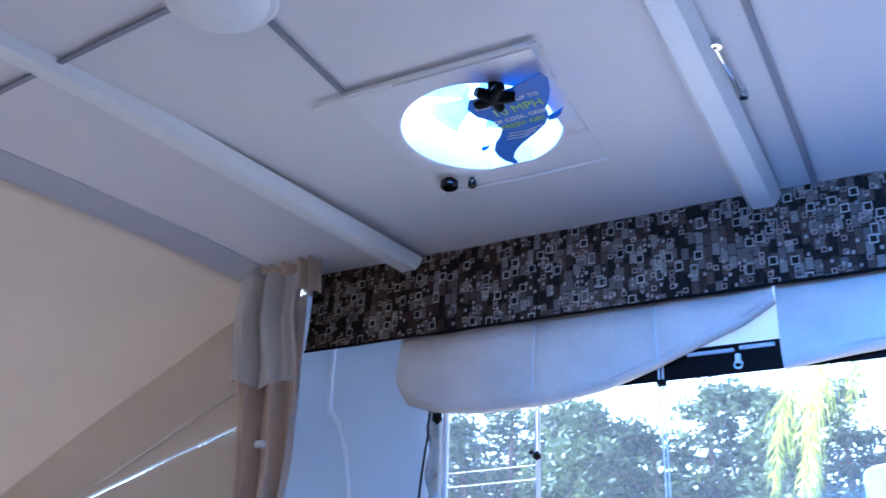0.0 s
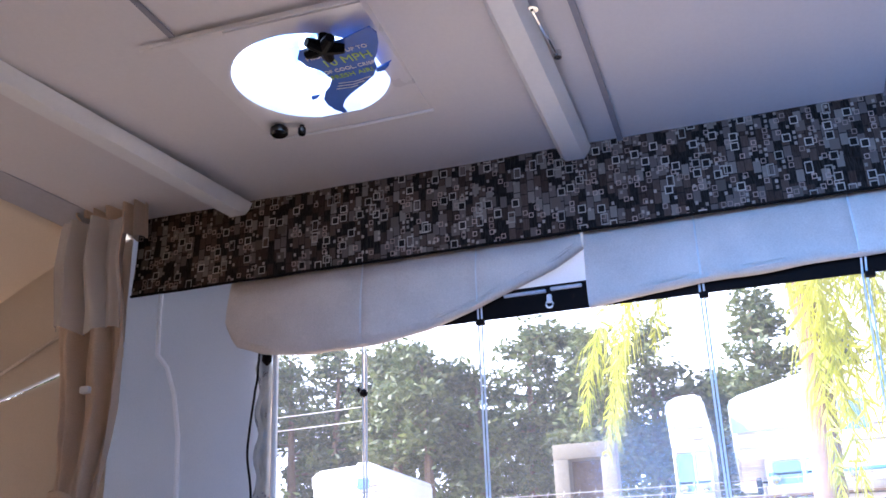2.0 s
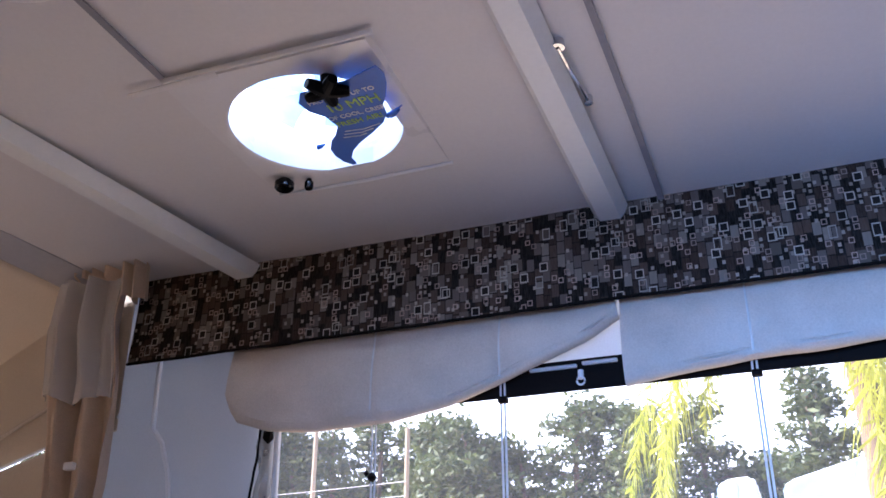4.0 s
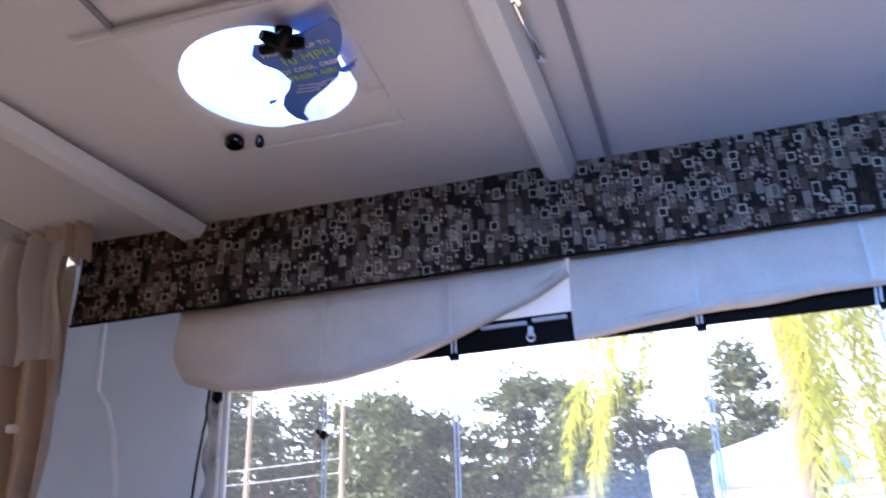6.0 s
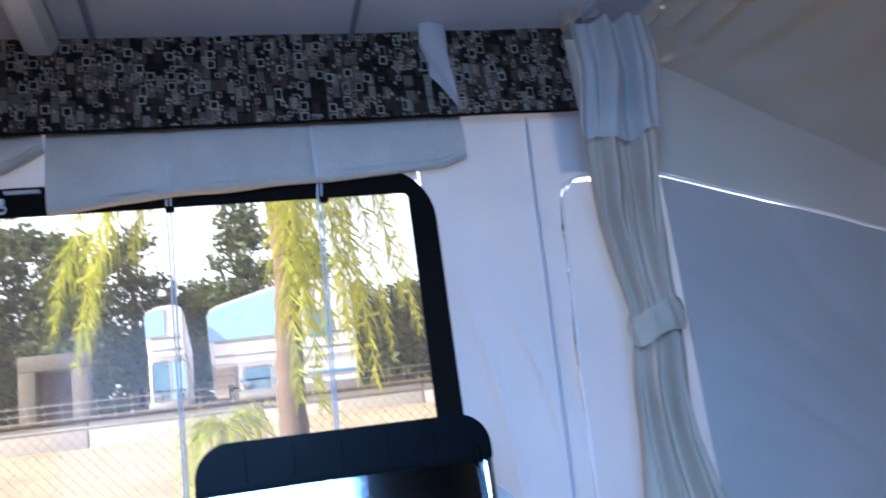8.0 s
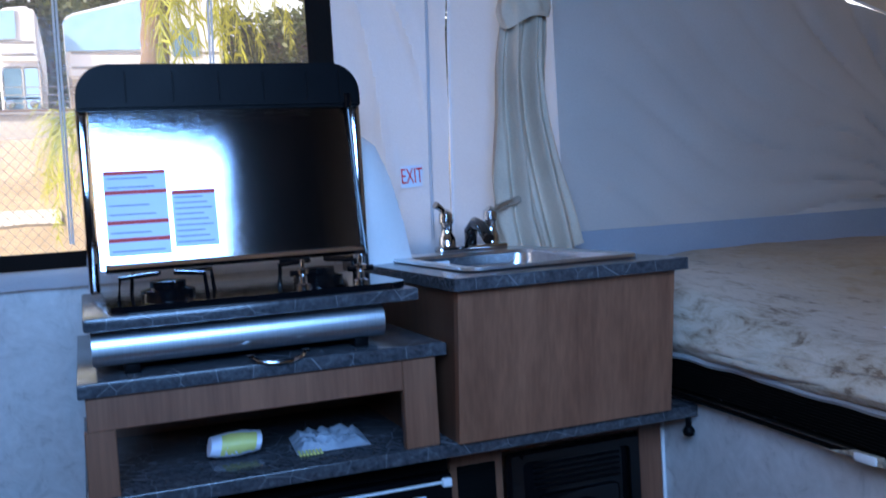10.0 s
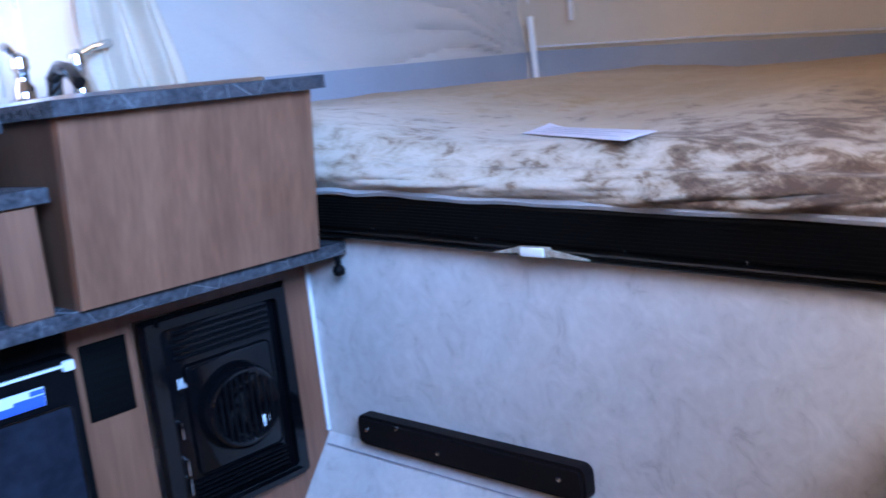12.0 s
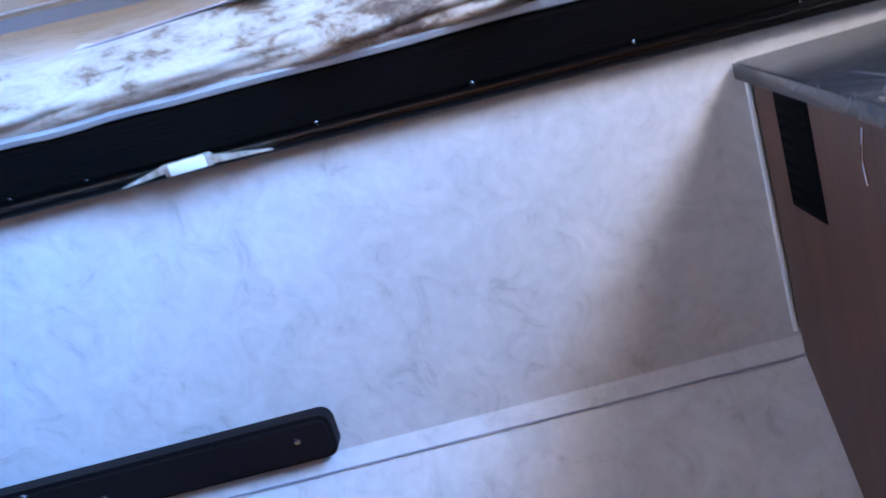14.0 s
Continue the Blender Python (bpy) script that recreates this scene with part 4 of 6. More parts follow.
# ---- curtains ----
def curtain(side, label):
    """A gathered curtain tied at its waist, with a pleated heading; side +1 at the east end, -1 at the west."""
    def X(x):
        return x if side > 0 else 2.34 - x
    ob = thing("curtain", (X(2.44), -0.05, 0.88), label, "curtain", "curtains at the bed ends")
    rows = [(0.86, 2.310, 2.548), (0.935, 2.304, 2.536), (1.056, 2.312, 2.51), (1.18, 2.332, 2.484), (1.30, 2.345, 2.479), (1.40, 2.362, 2.484), (1.475, 2.363, 2.486), (1.54, 2.352, 2.487), (1.68, 2.324, 2.50), (1.85, 2.315, 2.52), (1.93, 2.318, 2.525), (2.05, 2.335, 2.545), (2.22, 2.325, 2.53)]
    lo = [(z, a) for z, a, c in rows]
    hi = [(z, c) for z, a, c in rows]
    def fold(u, z):
        """Deep uneven pleats that gather at the tie and sweep aside below it."""
        tie = math.exp(-((z - 1.45) / 0.09) ** 2)
        below = max(0.0, 1.42 - z)
        p = u * 15 - below * 6.5 + 1.3 * math.sin(z * 2.2) + 1.5 * noise.noise(Vector((u * 3, z * 1.6, 2)))
        w = math.sin(p)
        w = math.copysign(abs(w) ** 0.6, w) * 0.020 + 0.010 * math.sin(p * 2.3 + 1) + 0.012 * noise.noise(Vector((u * 7, z * 5, 6)))
        return w * (1 - 0.5 * tie) - 0.018 * math.sin(u * math.pi) * tie
    bm = B()
    def f(u, v):
        z = lerp(0.862, 2.165, v)
        x = lerp(table(z, lo), table(z, hi), u)
        z2 = z + (0.012 * math.sin(u * 7) if v == 0 else 0) + 0.10 * (1 if side > 0 else 0) * (x - 2.43) * max(0, (z - 1.9) / 0.3)
        return (X(x), -0.058 + fold(u, z), z2)
    sheet(bm, f, 72, 72, 0.0012)
    part("cloth", bm, SHEER, ob)
    bm = B()
    def veil(u, v):
        low = 1.862 + 0.02 * u + 0.010 * math.sin(u * 9)
        z = lerp(low, 2.17, v)
        x = lerp(table(z, lo) - 0.006, table(z, hi) + 0.006, u)
        return (X(x), -0.082 + 0.8 * fold(u, z) - 0.006 * math.sin(u * 22 + z * 5), z + (0.10 * (x - 2.43) * max(0, (z - 1.9) / 0.3) if side > 0 else 0))
    sheet(bm, veil, 60, 24, 0.0008)
    part("veil", bm, GAUZE, ob, "sheer white veil over the upper curtain")
    bm = B()
    def head(u, v):
        x = lerp(2.318 if side > 0 else 2.276, 2.53, u)
        z = lerp(2.15, 2.225, v) + (0.085 * u if side > 0 else 0.05 * u)
        y = -0.072 + 0.020 * math.sin(u * 44 + 2 * math.sin(u * 9)) - 0.012 * v
        return (X(x), y, z + 0.008 * math.sin(u * 44) - 0.05 * (1 if side < 0 and u < 0.3 else 0) * (1 - v))
    sheet(bm, head, 80, 6, 0.0015)
    part("pleated_heading", bm, SHEER, ob, "pleated heading tape")
    bm = B()
    def band(u, v):
        a = 2 * math.pi * u
        r = 1 + 0.10 * math.sin(9 * a + 3 * v) * math.sin(math.pi * v) + 0.08 * math.sin(math.pi * v)
        return (X(2.424 + 0.061 * math.cos(a) * r), -0.062 + 0.040 * math.sin(a) * r, 1.405 + 0.070 * v + 0.016 * math.cos(a) + 0.006 * math.sin(3 * a))
    sheet(bm, band, 56, 8, 0.002)
    part("tie_band", bm, SHEER, ob, "scrunched cloth tie band")
    return ob


curtain(1, "cream gathered curtain tied back with a cloth band")
curtain(-1, "cream gathered curtain hanging at the bed opening")
bm = B()
box(bm, -0.055, -0.030, -0.115, -0.100, 1.705, 1.722, 0.003)
tagged(part("curtain_clip", bm, PLASTIC, None), "small white plastic clip on the curtain", "clip")


# ---- roof vent with its fan card ----
vent = thing("roof_vent", (0.69, -0.455, 2.21), "white plastic roof vent with a clear round dome", "roof vent")
bm = B()
VC = Vector((0.684, -0.449, 0))
n = 48
zt = 2.212
ring0 = [bm.verts.new((VC.x + 0.160 * math.cos(2 * math.pi * k / n), VC.y + 0.160 * math.sin(2 * math.pi * k / n), zt)) for k in range(n)]
ring1 = [bm.verts.new((VC.x + 0.168 * math.cos(2 * math.pi * k / n), VC.y + 0.168 * math.sin(2 * math.pi * k / n), zt - 0.004)) for k in range(n)]
def square(k, h):
    a = 2 * math.pi * k / n
    s = h / max(abs(math.cos(a)), abs(math.sin(a)))
    return (s * math.cos(a), s * math.sin(a))
ring2 = [bm.verts.new((VC.x + square(k, 0.190)[0], VC.y - 0.004 + square(k, 0.202)[1], zt - 0.003)) for k in range(n)]
ring3 = [bm.verts.new((VC.x + square(k, 0.196)[0], VC.y - 0.004 + square(k, 0.210)[1], zt + 0.012)) for k in range(n)]
ringu = [bm.verts.new((VC.x + 0.160 * math.cos(2 * math.pi * k / n), VC.y + 0.160 * math.sin(2 * math.pi * k / n), zt + 0.05)) for k in range(n)]
for a, c in ((ringu, ring0), (ring0, ring1), (ring1, ring2), (ring2, ring3)):
    for k in range(n):
        bm.faces.new((a[k], a[(k + 1) % n], c[(k + 1) % n], c[k]))
part("garnish", bm, GARNISH, vent)
bm = B()
box(bm, 0.50, 0.89, -0.667, -0.661, 2.208, 2.218, 0.002)
part("raised_edge", bm, GARNISH, vent)
bm = B()
sheet(bm, lambda u, v: (lerp(0.42, 0.60, u), -0.655 + 0.010 * v - 0.004 * u, 2.213 - 0.003 * v), 6, 2, 0.003)
part("lifted_flange", bm, GARNISH, vent, "lifted edge of the flange")
bm = B()
tube(bm, [(0.495, -0.246, 2.207), (0.69, -0.243, 2.206), (0.880, -0.246, 2.207)], [0.002, 0.0045, 0.0035], 8)
part("edge_bead", bm, PLASTIC, vent, "glossy bead along the garnish")
bm = B()
lathe(bm, [(0.20, 2.262), (0.20, 2.275), (0.17, 2.33), (0.10, 2.36), (0.001, 2.366)], (VC.x, VC.y, 0), "z", 32)
bmesh.ops.delete(bm, geom=[f for f in bm.faces if f.normal.z < -0.9 or len(f.verts) > 4 and f.calc_center_median().z < 2.27], context="FACES")
part("dome", bm, DOME, vent, "clear bright dome")
for k in range(5):
    bm = B()
    a0 = 2 * math.pi * k / 5 + 0.3
    def blade(u, v):
        r = lerp(0.03, 0.13, u)
        a = a0 + (v - 0.5) * (0.5 + 0.3 * u)
        return (VC.x + r * math.cos(a), VC.y + r * math.sin(a), 2.29 + 0.02 * (v - 0.5))
    sheet(bm, blade, 6, 4, 0.002)
    part("fan_blade", bm, DOME, vent, "clear fan blade")
for x, y, r in ((0.536, -0.298, 0.020), (0.584, -0.283, 0.009)):
    bm = B()
    lathe(bm, [(r * 0.6, 0.0), (r * 0.6, -0.006), (r, -0.008), (r, -0.020), (r * 0.8, -0.024), (0.001, -0.024)], (x, y, 2.209), "z", 14)
    part("knob", bm, GLOSS_BLACK, vent, "black control knob")
bm = B()
lathe(bm, [(0.012, 0.0), (0.012, -0.020), (0.016, -0.022), (0.016, -0.032), (0.001, -0.034)], (0.772, -0.585, 2.212), "z", 14)
for k in range(5):
    a = 2 * math.pi * k / 5 + 0.4
    tube(bm, [(0.772, -0.585, 2.180), (0.772 + 0.026 * math.cos(a), -0.585 + 0.024 * math.sin(a), 2.180), (0.772 + 0.040 * math.cos(a), -0.585 + 0.037 * math.sin(a), 2.180)], [0.013, 0.012, 0.009], 10)
part("crank_knob", bm, BLACK, vent, "black star-shaped crank knob")

card = thing("fan_card", (0.785, -0.47, 2.188), "blue whirlwind-shaped advertising card hanging from the vent", "card")
# whirlwind outline: a wide wavy top that narrows to a curled tip
left = [(0.722, -0.585), (0.706, -0.560), (0.712, -0.530), (0.732, -0.505), (0.738, -0.470), (0.722, -0.445), (0.706, -0.430), (0.692, -0.405), (0.690, -0.380), (0.696, -0.355), (0.708, -0.338)]
right = [(0.716, -0.340), (0.716, -0.362), (0.730, -0.385), (0.752, -0.405), (0.790, -0.430), (0.822, -0.455), (0.838, -0.480), (0.842, -0.505), (0.858, -0.530), (0.872, -0.560), (0.880, -0.590), (0.874, -0.612), (0.850, -0.605), (0.815, -0.592), (0.770, -0.588)]
bm = B()
prism(bm, left + right, "z", 2.186, 2.188)
bmesh.ops.triangulate(bm, faces=[f for f in bm.faces if len(f.verts) > 4])
part("sheet", bm, BLUE_CARD, card, smooth=False)
for x0, y0, x1, y1 in ((0.835, -0.470, 0.872, -0.492), (0.672, -0.418, 0.692, -0.424), (0.860, -0.482, 0.838, -0.462)):
    bm = B()
    tube(bm, [(x0, y0, 2.187), ((x0 + x1) / 2, (y0 + y1) / 2 + 0.002, 2.187), (x1, y1, 2.187)], [0.005, 0.004, 0.001], 6)
    part("swirl", bm, BLUE_CARD, card)
def card_pose(x, y):
    return Matrix.Translation((x, y, 2.1852)) @ Matrix.Rotation(math.pi, 4, "X") @ Matrix.Rotation(radians(3), 4, "Z")
lettering("PRODUCES UP TO", 0.0155, card_pose(0.785, -0.556), WHITE_INK, card)
lettering("10 MPH", 0.033, card_pose(0.795, -0.528), GREEN_INK, card, widen=0.95)
lettering("OF COOL, CRISP", 0.0155, card_pose(0.788, -0.499), WHITE_INK, card, widen=0.95)
lettering("FRESH AIR!", 0.019, card_pose(0.785, -0.477), GREEN_INK, card)
for k in range(3):
    bm = B()
    tube(bm, [(0.745 - 0.006 * k, -0.452 + 0.009 * k, 2.1855), (0.780 - 0.008 * k, -0.448 + 0.009 * k, 2.1855), (0.815 - 0.018 * k, -0.455 + 0.011 * k, 2.1855)], 0.0012, 5)
    part("stripe", bm, WHITE_INK, card)

# vent and card sit a little to the east of their drawing
for ob in (vent, card):
    ob.location.x += 0.013

# round ceiling lamp behind the vent
lamp = thing("ceiling_lamp", (0.47, -1.0, 2.20), "white round ceiling lamp, switched off", "ceiling lamp")
bm = B()
lathe(bm, [(0.100, 2.224), (0.100, 2.212), (0.095, 2.206), (0.080, 2.206)], (0.485, -1.0, 0), "z", 32)
part("base", bm, PLASTIC, lamp)
bm = B()
lathe(bm, [(0.085, 2.208), (0.082, 2.195), (0.065, 2.182), (0.040, 2.175), (0.001, 2.173)], (0.485, -1.0, 0), "z", 32)
part("shade", bm, PLASTIC, lamp)


# ---- kitchen along the window wall ----
YF = -0.48        # face of the base cabinet
YL = -0.605       # front of the ledge and upper units

base = thing("base_cabinet", (1.9, YF, 0.0), "red-brown laminate base cabinet with fridge and furnace bays", "cabinet")
for x0, x1, z0, z1, nm in ((2.006, 2.114, 0.0, 0.556, "stile"), (2.416, XE - 0.002, 0.0, 0.556, "stile"), (2.114, 2.416, 0.512, 0.556, "rail"), (2.114, 2.416, 0.0, 0.146, "rail"), (1.385, 1.425, 0.0, 0.556, "stile")):
    bm = B()
    box(bm, x0, x1, YF, YF + 0.018, z0, z1, 0.0015, 1)
    part(nm, bm, WOOD, base)
bm = B()
box(bm, 1.385, 1.400, YF + 0.02, 0.06, 0.0, 0.556)
part("side_panel", bm, WOOD, base)
bm = B()
tube(bm, [(2.470, YF - 0.004, 0.55), (2.470, YF - 0.004, 0.205)], 0.004, 6)
part("edge_bead", bm, PLASTIC, base, "thin white edge bead")
bm = B()
box(bm, 2.020, 2.098, YF - 0.004, YF + 0.001, 0.377, 0.500, 0.002)
grille = part("vent_grille", bm, VENT_BLACK, base, "small vent grille coloured black for its dark hole")
for k in range(9):
    bm = B()
    box(bm, 2.026, 2.092, YF - 0.0046, YF - 0.003, 0.386 + k * 0.0125, 0.391 + k * 0.0125, 0.001, 1)
    part("slat", bm, VENT_BLACK, grille)

ledge = thing("ledge_counter", (1.93, YL, 0.556), "narrow grey marbled counter ledge above the fridge", "counter")
bm = B()
box(bm, 1.380, XE - 0.003, YL, 0.05, 0.556, 0.580, 0.003)
part("top", bm, COUNTER, ledge)
bm = B()
tube(bm, [(2.452, -0.60, 0.557), (2.452, -0.60, 0.540)], 0.006, 10)
lathe(bm, [(0.001, -0.012), (0.010, -0.008), (0.012, 0.0), (0.008, 0.008), (0.001, 0.010)], (2.452, -0.60, 0.530), "z", 14)
part("knob", bm, BLACK, ledge, "small black knob under the ledge")

# furnace
furn = thing("furnace", (2.265, YF, 0.15), "gloss black furnace front with a round grille", "furnace")
bm = B()
outer = rounded(2.118, 2.413, 0.148, 0.512, 0.006, 3)
inner = rounded(2.150, 2.385, 0.170, 0.490, 0.010, 3)
for (o, i, ya, yb) in ((outer, inner, YF - 0.006, YF - 0.016),):
    lo = [bm.verts.new((x, ya, z)) for x, z in o]
    hi = [bm.verts.new((lerp(x, 2.265, 0.05), yb, lerp(z, 0.33, 0.04))) for x, z in o]
    li = [bm.verts.new((x, yb, z)) for x, z in i]
    bk = [bm.verts.new((x, YF + 0.01, z)) for x, z in i]
    for a, c in ((lo, hi), (hi, li), (li, bk)):
        for k in range(len(a)):
            bm.faces.new((a[k], a[(k + 1) % len(a)], c[(k + 1) % len(a)], c[k]))
bmesh.ops.recalc_face_normals(bm, faces=bm.faces)
part("frame", bm, GLOSS_BLACK, furn)
bm = B()
box(bm, 2.152, 2.384, YF - 0.004, YF + 0.002, 0.172, 0.488, 0.003)
box(bm, 2.185, 2.360, YF - 0.014, YF - 0.002, 0.225, 0.420, 0.010)
door = part("door", bm, GLOSS_BLACK, furn)
for k in range(5):
    bm = B()
    box(bm, 2.175, 2.365, YF - 0.012, YF - 0.003, 0.432 + k * 0.011, 0.437 + k * 0.011, 0.0015, 1)
    part("louvre", bm, BLACK, door)
    bm = B()
    box(bm, 2.175, 2.365, YF - 0.012, YF - 0.003, 0.180 + k * 0.008, 0.184 + k * 0.008, 0.0015, 1)
    part("louvre", bm, BLACK, door)
bm = B()
lathe(bm, [(0.078, 0.0), (0.073, -0.028), (0.067, -0.034), (0.062, -0.033), (0.054, -0.0255), (0.044, -0.018), (0.032, -0.011), (0.018, -0.006), (0.001, -0.004)], (2.272, YF - 0.0135, 0.325), "y", 36)
grl = part("round_grille", bm, GLOSS_BLACK, furn, "round dished black outlet")
for k in range(9):
    x = 2.222 + k * 0.0125
    h = math.sqrt(max(0.0001, 0.061 ** 2 - (x - 2.272) ** 2))
    bm = B()
    box(bm, x - 0.0024, x + 0.0024, YF - 0.048, YF - 0.044, 0.325 - h, 0.325 + h, 0.0008, 1)
    part("bar", bm, BLACK, grl)
for k in range(4):
    bm = B()
    x = 2.176 + 0.0062 * k
    prism(bm, [(YF - 0.004, 0.376), (YF - 0.008, 0.376), (YF - 0.011, 0.384), (YF - 0.005, 0.400), (YF - 0.004, 0.400)], "x", x, x + 0.0020)
    bmesh.ops.rotate(bm, verts=bm.verts, cent=(x, YF, 0.39), matrix=Matrix.Rotation(radians(-27), 3, "Z"))
    part("fin", bm, GLOSS_BLACK, furn, "short glossy fin")
for z in (0.155, 0.497):
    bm = B()
    prism(bm, rounded(2.146, 2.390, z, z + 0.010, 0.003, 2), "y", YF - 0.024, YF - 0.014)
    part("frame_lip", bm, GLOSS_BLACK, furn)
for z in (0.20, 0.235, 0.30):
    bm = B()
    box(bm, 2.161, 2.164, YF - 0.016, YF - 0.004, z, z + 0.03, 0.001)
    part("clip", bm, STEEL, furn, "narrow metal clip")

# fridge
fridge = thing("fridge", (1.715, YF, 0.0), "small black fridge with a dark mottled door", "fridge")
bm = B()
box(bm, 1.427, 2.004, YF + 0.0, YF + 0.40, 0.02, 0.545, 0.004)
part("body", bm, BLACK, fridge)
bm = B()
box(bm, 1.432, 2.000, YF - 0.030, YF - 0.001, 0.03, 0.500, 0.006)
fd = part("door", bm, BLACK, fridge)
bm = B()
prism(bm, rounded(1.452, 1.980, 0.05, 0.428, 0.012, 4), "y", YF - 0.033, YF - 0.030)
part("door_panel", bm, FRIDGE, fd, "dark mottled door panel")
bm = B()
tube(bm, [(1.452, YF - 0.034, 0.428), (1.976, YF - 0.034, 0.428), (1.982, YF - 0.034, 0.42), (1.982, YF - 0.034, 0.06)], 0.0022, 6)
part("panel_edge", bm, GLOSS_BLACK, fd, "thin glossy panel edge")
bm = B()
box(bm, 1.435, 1.985, YF - 0.036, YF - 0.028, 0.4845, 0.489, 0.0015)
part("trim_strip", bm, BEAM, fd, "bright trim strip")
bm = B()
box(bm, 1.978, 1.996, YF - 0.040, YF - 0.028, 0.478, 0.494, 0.003)
part("hinge_cap", bm, PLASTIC, fd, "white hinge cap")
bm = B()
box(bm, 1.808, 1.946, YF - 0.0335, YF - 0.0305, 0.438, 0.466)
st = part("sticker", bm, LABEL, fd, "blue and white sticker", smooth=False)
for x0, x1, z0, z1 in ((1.809, 1.945, 0.4385, 0.446), (1.830, 1.900, 0.446, 0.450), (1.900, 1.945, 0.446, 0.455), (1.925, 1.945, 0.457, 0.464)):
    bm = B()
    box(bm, x0, x1, YF - 0.0345, YF - 0.0335, z0, z1)
    part("bar", bm, BLUE_INK, st, smooth=False)

# open shelf unit below the stove
shelf = thing("shelf_unit", (1.66, YL, 0.58), "red-brown laminate shelf unit with an open bay", "shelf")
for x0, x1, z0, z1, nm in ((1.888, 1.948, 0.580, 0.733, "stile"), (1.39, 1.888, 0.682, 0.733, "rail"), (1.385, 1.43, 0.580, 0.682, "stile")):
    bm = B()
    box(bm, x0, x1, YL + 0.006, YL + 0.024, z0, z1, 0.0015, 1)
    part(nm, bm, WOOD, shelf)
# inner side and back: the bay's shade is put into the darker laminate
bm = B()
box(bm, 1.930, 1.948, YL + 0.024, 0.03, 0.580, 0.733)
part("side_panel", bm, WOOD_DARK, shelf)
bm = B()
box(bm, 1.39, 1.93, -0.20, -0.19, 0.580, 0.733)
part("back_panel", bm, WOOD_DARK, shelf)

top2 = thing("stove_counter", (1.67, YL, 0.733), "grey marbled counter under the stove", "counter")
bm = B()
box(bm, 1.380, 1.964, YL, 0.03, 0.7335, 0.757, 0.003)
part("top", bm, COUNTER, top2)
bm = B()
box(bm, 1.380, 1.966, YL - 0.003, YL - 0.0005, 0.735, 0.756, 0.001)
part("front_edging", bm, COUNTER, top2)

# things in the open bay
pack = thing("wrapped_packet", (1.62, -0.475, 0.58), "white and yellow wrapped packet on the shelf", "packet")
bm = B()
def pk(u, v):
    a = 2 * math.pi * v
    r = 1 + 0.10 * wob(u * 4, v * 4, 2)
    return (lerp(1.578, 1.662, u) + 0.004 * math.sin(a), -0.473 + 0.026 * math.cos(a) * r, 0.6035 + 0.021 * math.sin(a) * r * (0.75 + 0.25 * math.sin(math.pi * u)))
sheet(bm, pk, 16, 18)
bmesh.ops.remove_doubles(bm, verts=bm.verts, dist=0.0004)
bmesh.ops.holes_fill(bm, edges=bm.edges)
part("wrap", bm, PAPER, pack)
bm = B()
sheet(bm, lambda u, v: (pk(lerp(0.2, 0.9, u), lerp(0.30, 0.62, v))[0], pk(lerp(0.2, 0.9, u), lerp(0.30, 0.62, v))[1] - 0.001, pk(lerp(0.2, 0.9, u), lerp(0.30, 0.62, v))[2] + 0.001), 10, 6)
part("label", bm, YELLOW, pack, "yellow printed label")
bag = thing("plastic_bag", (1.775, -0.47, 0.58), "crumpled clear plastic bag of small parts on the shelf", "bag")
bm = B()
def bg(u, v):
    x, y = lerp(1.715, 1.845, u), lerp(-0.530, -0.40, v)
    e = min(1, 8 * u, 8 * (1 - u), 8 * v, 8 * (1 - v))
    return (x + 0.012 * v, y, 0.582 + e * (0.016 * (1 - 0.55 * u) + 0.010 * wob(u * 3, v * 3, 6) + 0.004 * wob(u * 8, v * 8, 1)))
sheet(bm, bg, 26, 26, 0.001)
part("film", bm, BAG, bag)
coil = thing("screw_packet", (1.740, -0.53, 0.58), "small packet of brass screws on the shelf", "screws")
for k in range(7):
    bm = B()
    tube(bm, [(1.718 + k * 0.006, -0.545, 0.584), (1.720 + k * 0.006, -0.520, 0.585)], 0.0022, 6)
    part("screw", bm, YELLOW, coil)

# stove with its raised lid
stove = thing("stove", (1.67, -0.4, 0.757), "two-burner camping stove with its steel lid raised", "stove")
bm = B()
prism(bm, rounded(-0.585, -0.10, 0.775, 0.832, [0.02, 0.005, 0.005, 0.028], 6), "x", 1.405, 1.868)
part("body", bm, BODY_STEEL, stove)
for x in (1.45, 1.82):
    bm = B()
    box(bm, x, x + 0.025, -0.56, -0.53, 0.757, 0.777, 0.003)
    part("foot", bm, BLACK, stove)
bm = B()
box(bm, 1.395, 1.924, -0.605, -0.10, 0.832, 0.853, 0.004)
part("rim_top", bm, COUNTER, stove, "grey marbled edging")
bm = B()
prism(bm, rounded(1.432, 1.915, -0.585, -0.235, 0.035, 6), "z", 0.853, 0.864)
part("hob_plate", bm, GLOSS_BLACK, stove, "gloss black hob plate")
for cx, cy in ((1.535, -0.43), (1.80, -0.41)):
    bm = B()
    lathe(bm, [(0.045, 0.0), (0.045, 0.010), (0.030, 0.014), (0.030, 0.024), (0.001, 0.026)], (cx, cy, 0.864), "z", 20)
    bn = part("burner", bm, GLOSS_BLACK, stove, "round black burner")
    bm = B()
    for k in range(4):
        a = math.pi / 2 * k + 0.6
        tube(bm, [(cx + 0.10 * math.cos(a), cy + 0.085 * math.sin(a), 0.862), (cx + 0.095 * math.cos(a), cy + 0.08 * math.sin(a), 0.900), (cx + 0.02 * math.cos(a), cy + 0.02 * math.sin(a), 0.902)], 0.004, 6)
    part("pan_support", bm, GLOSS_BLACK, bn, "black wire pan support")
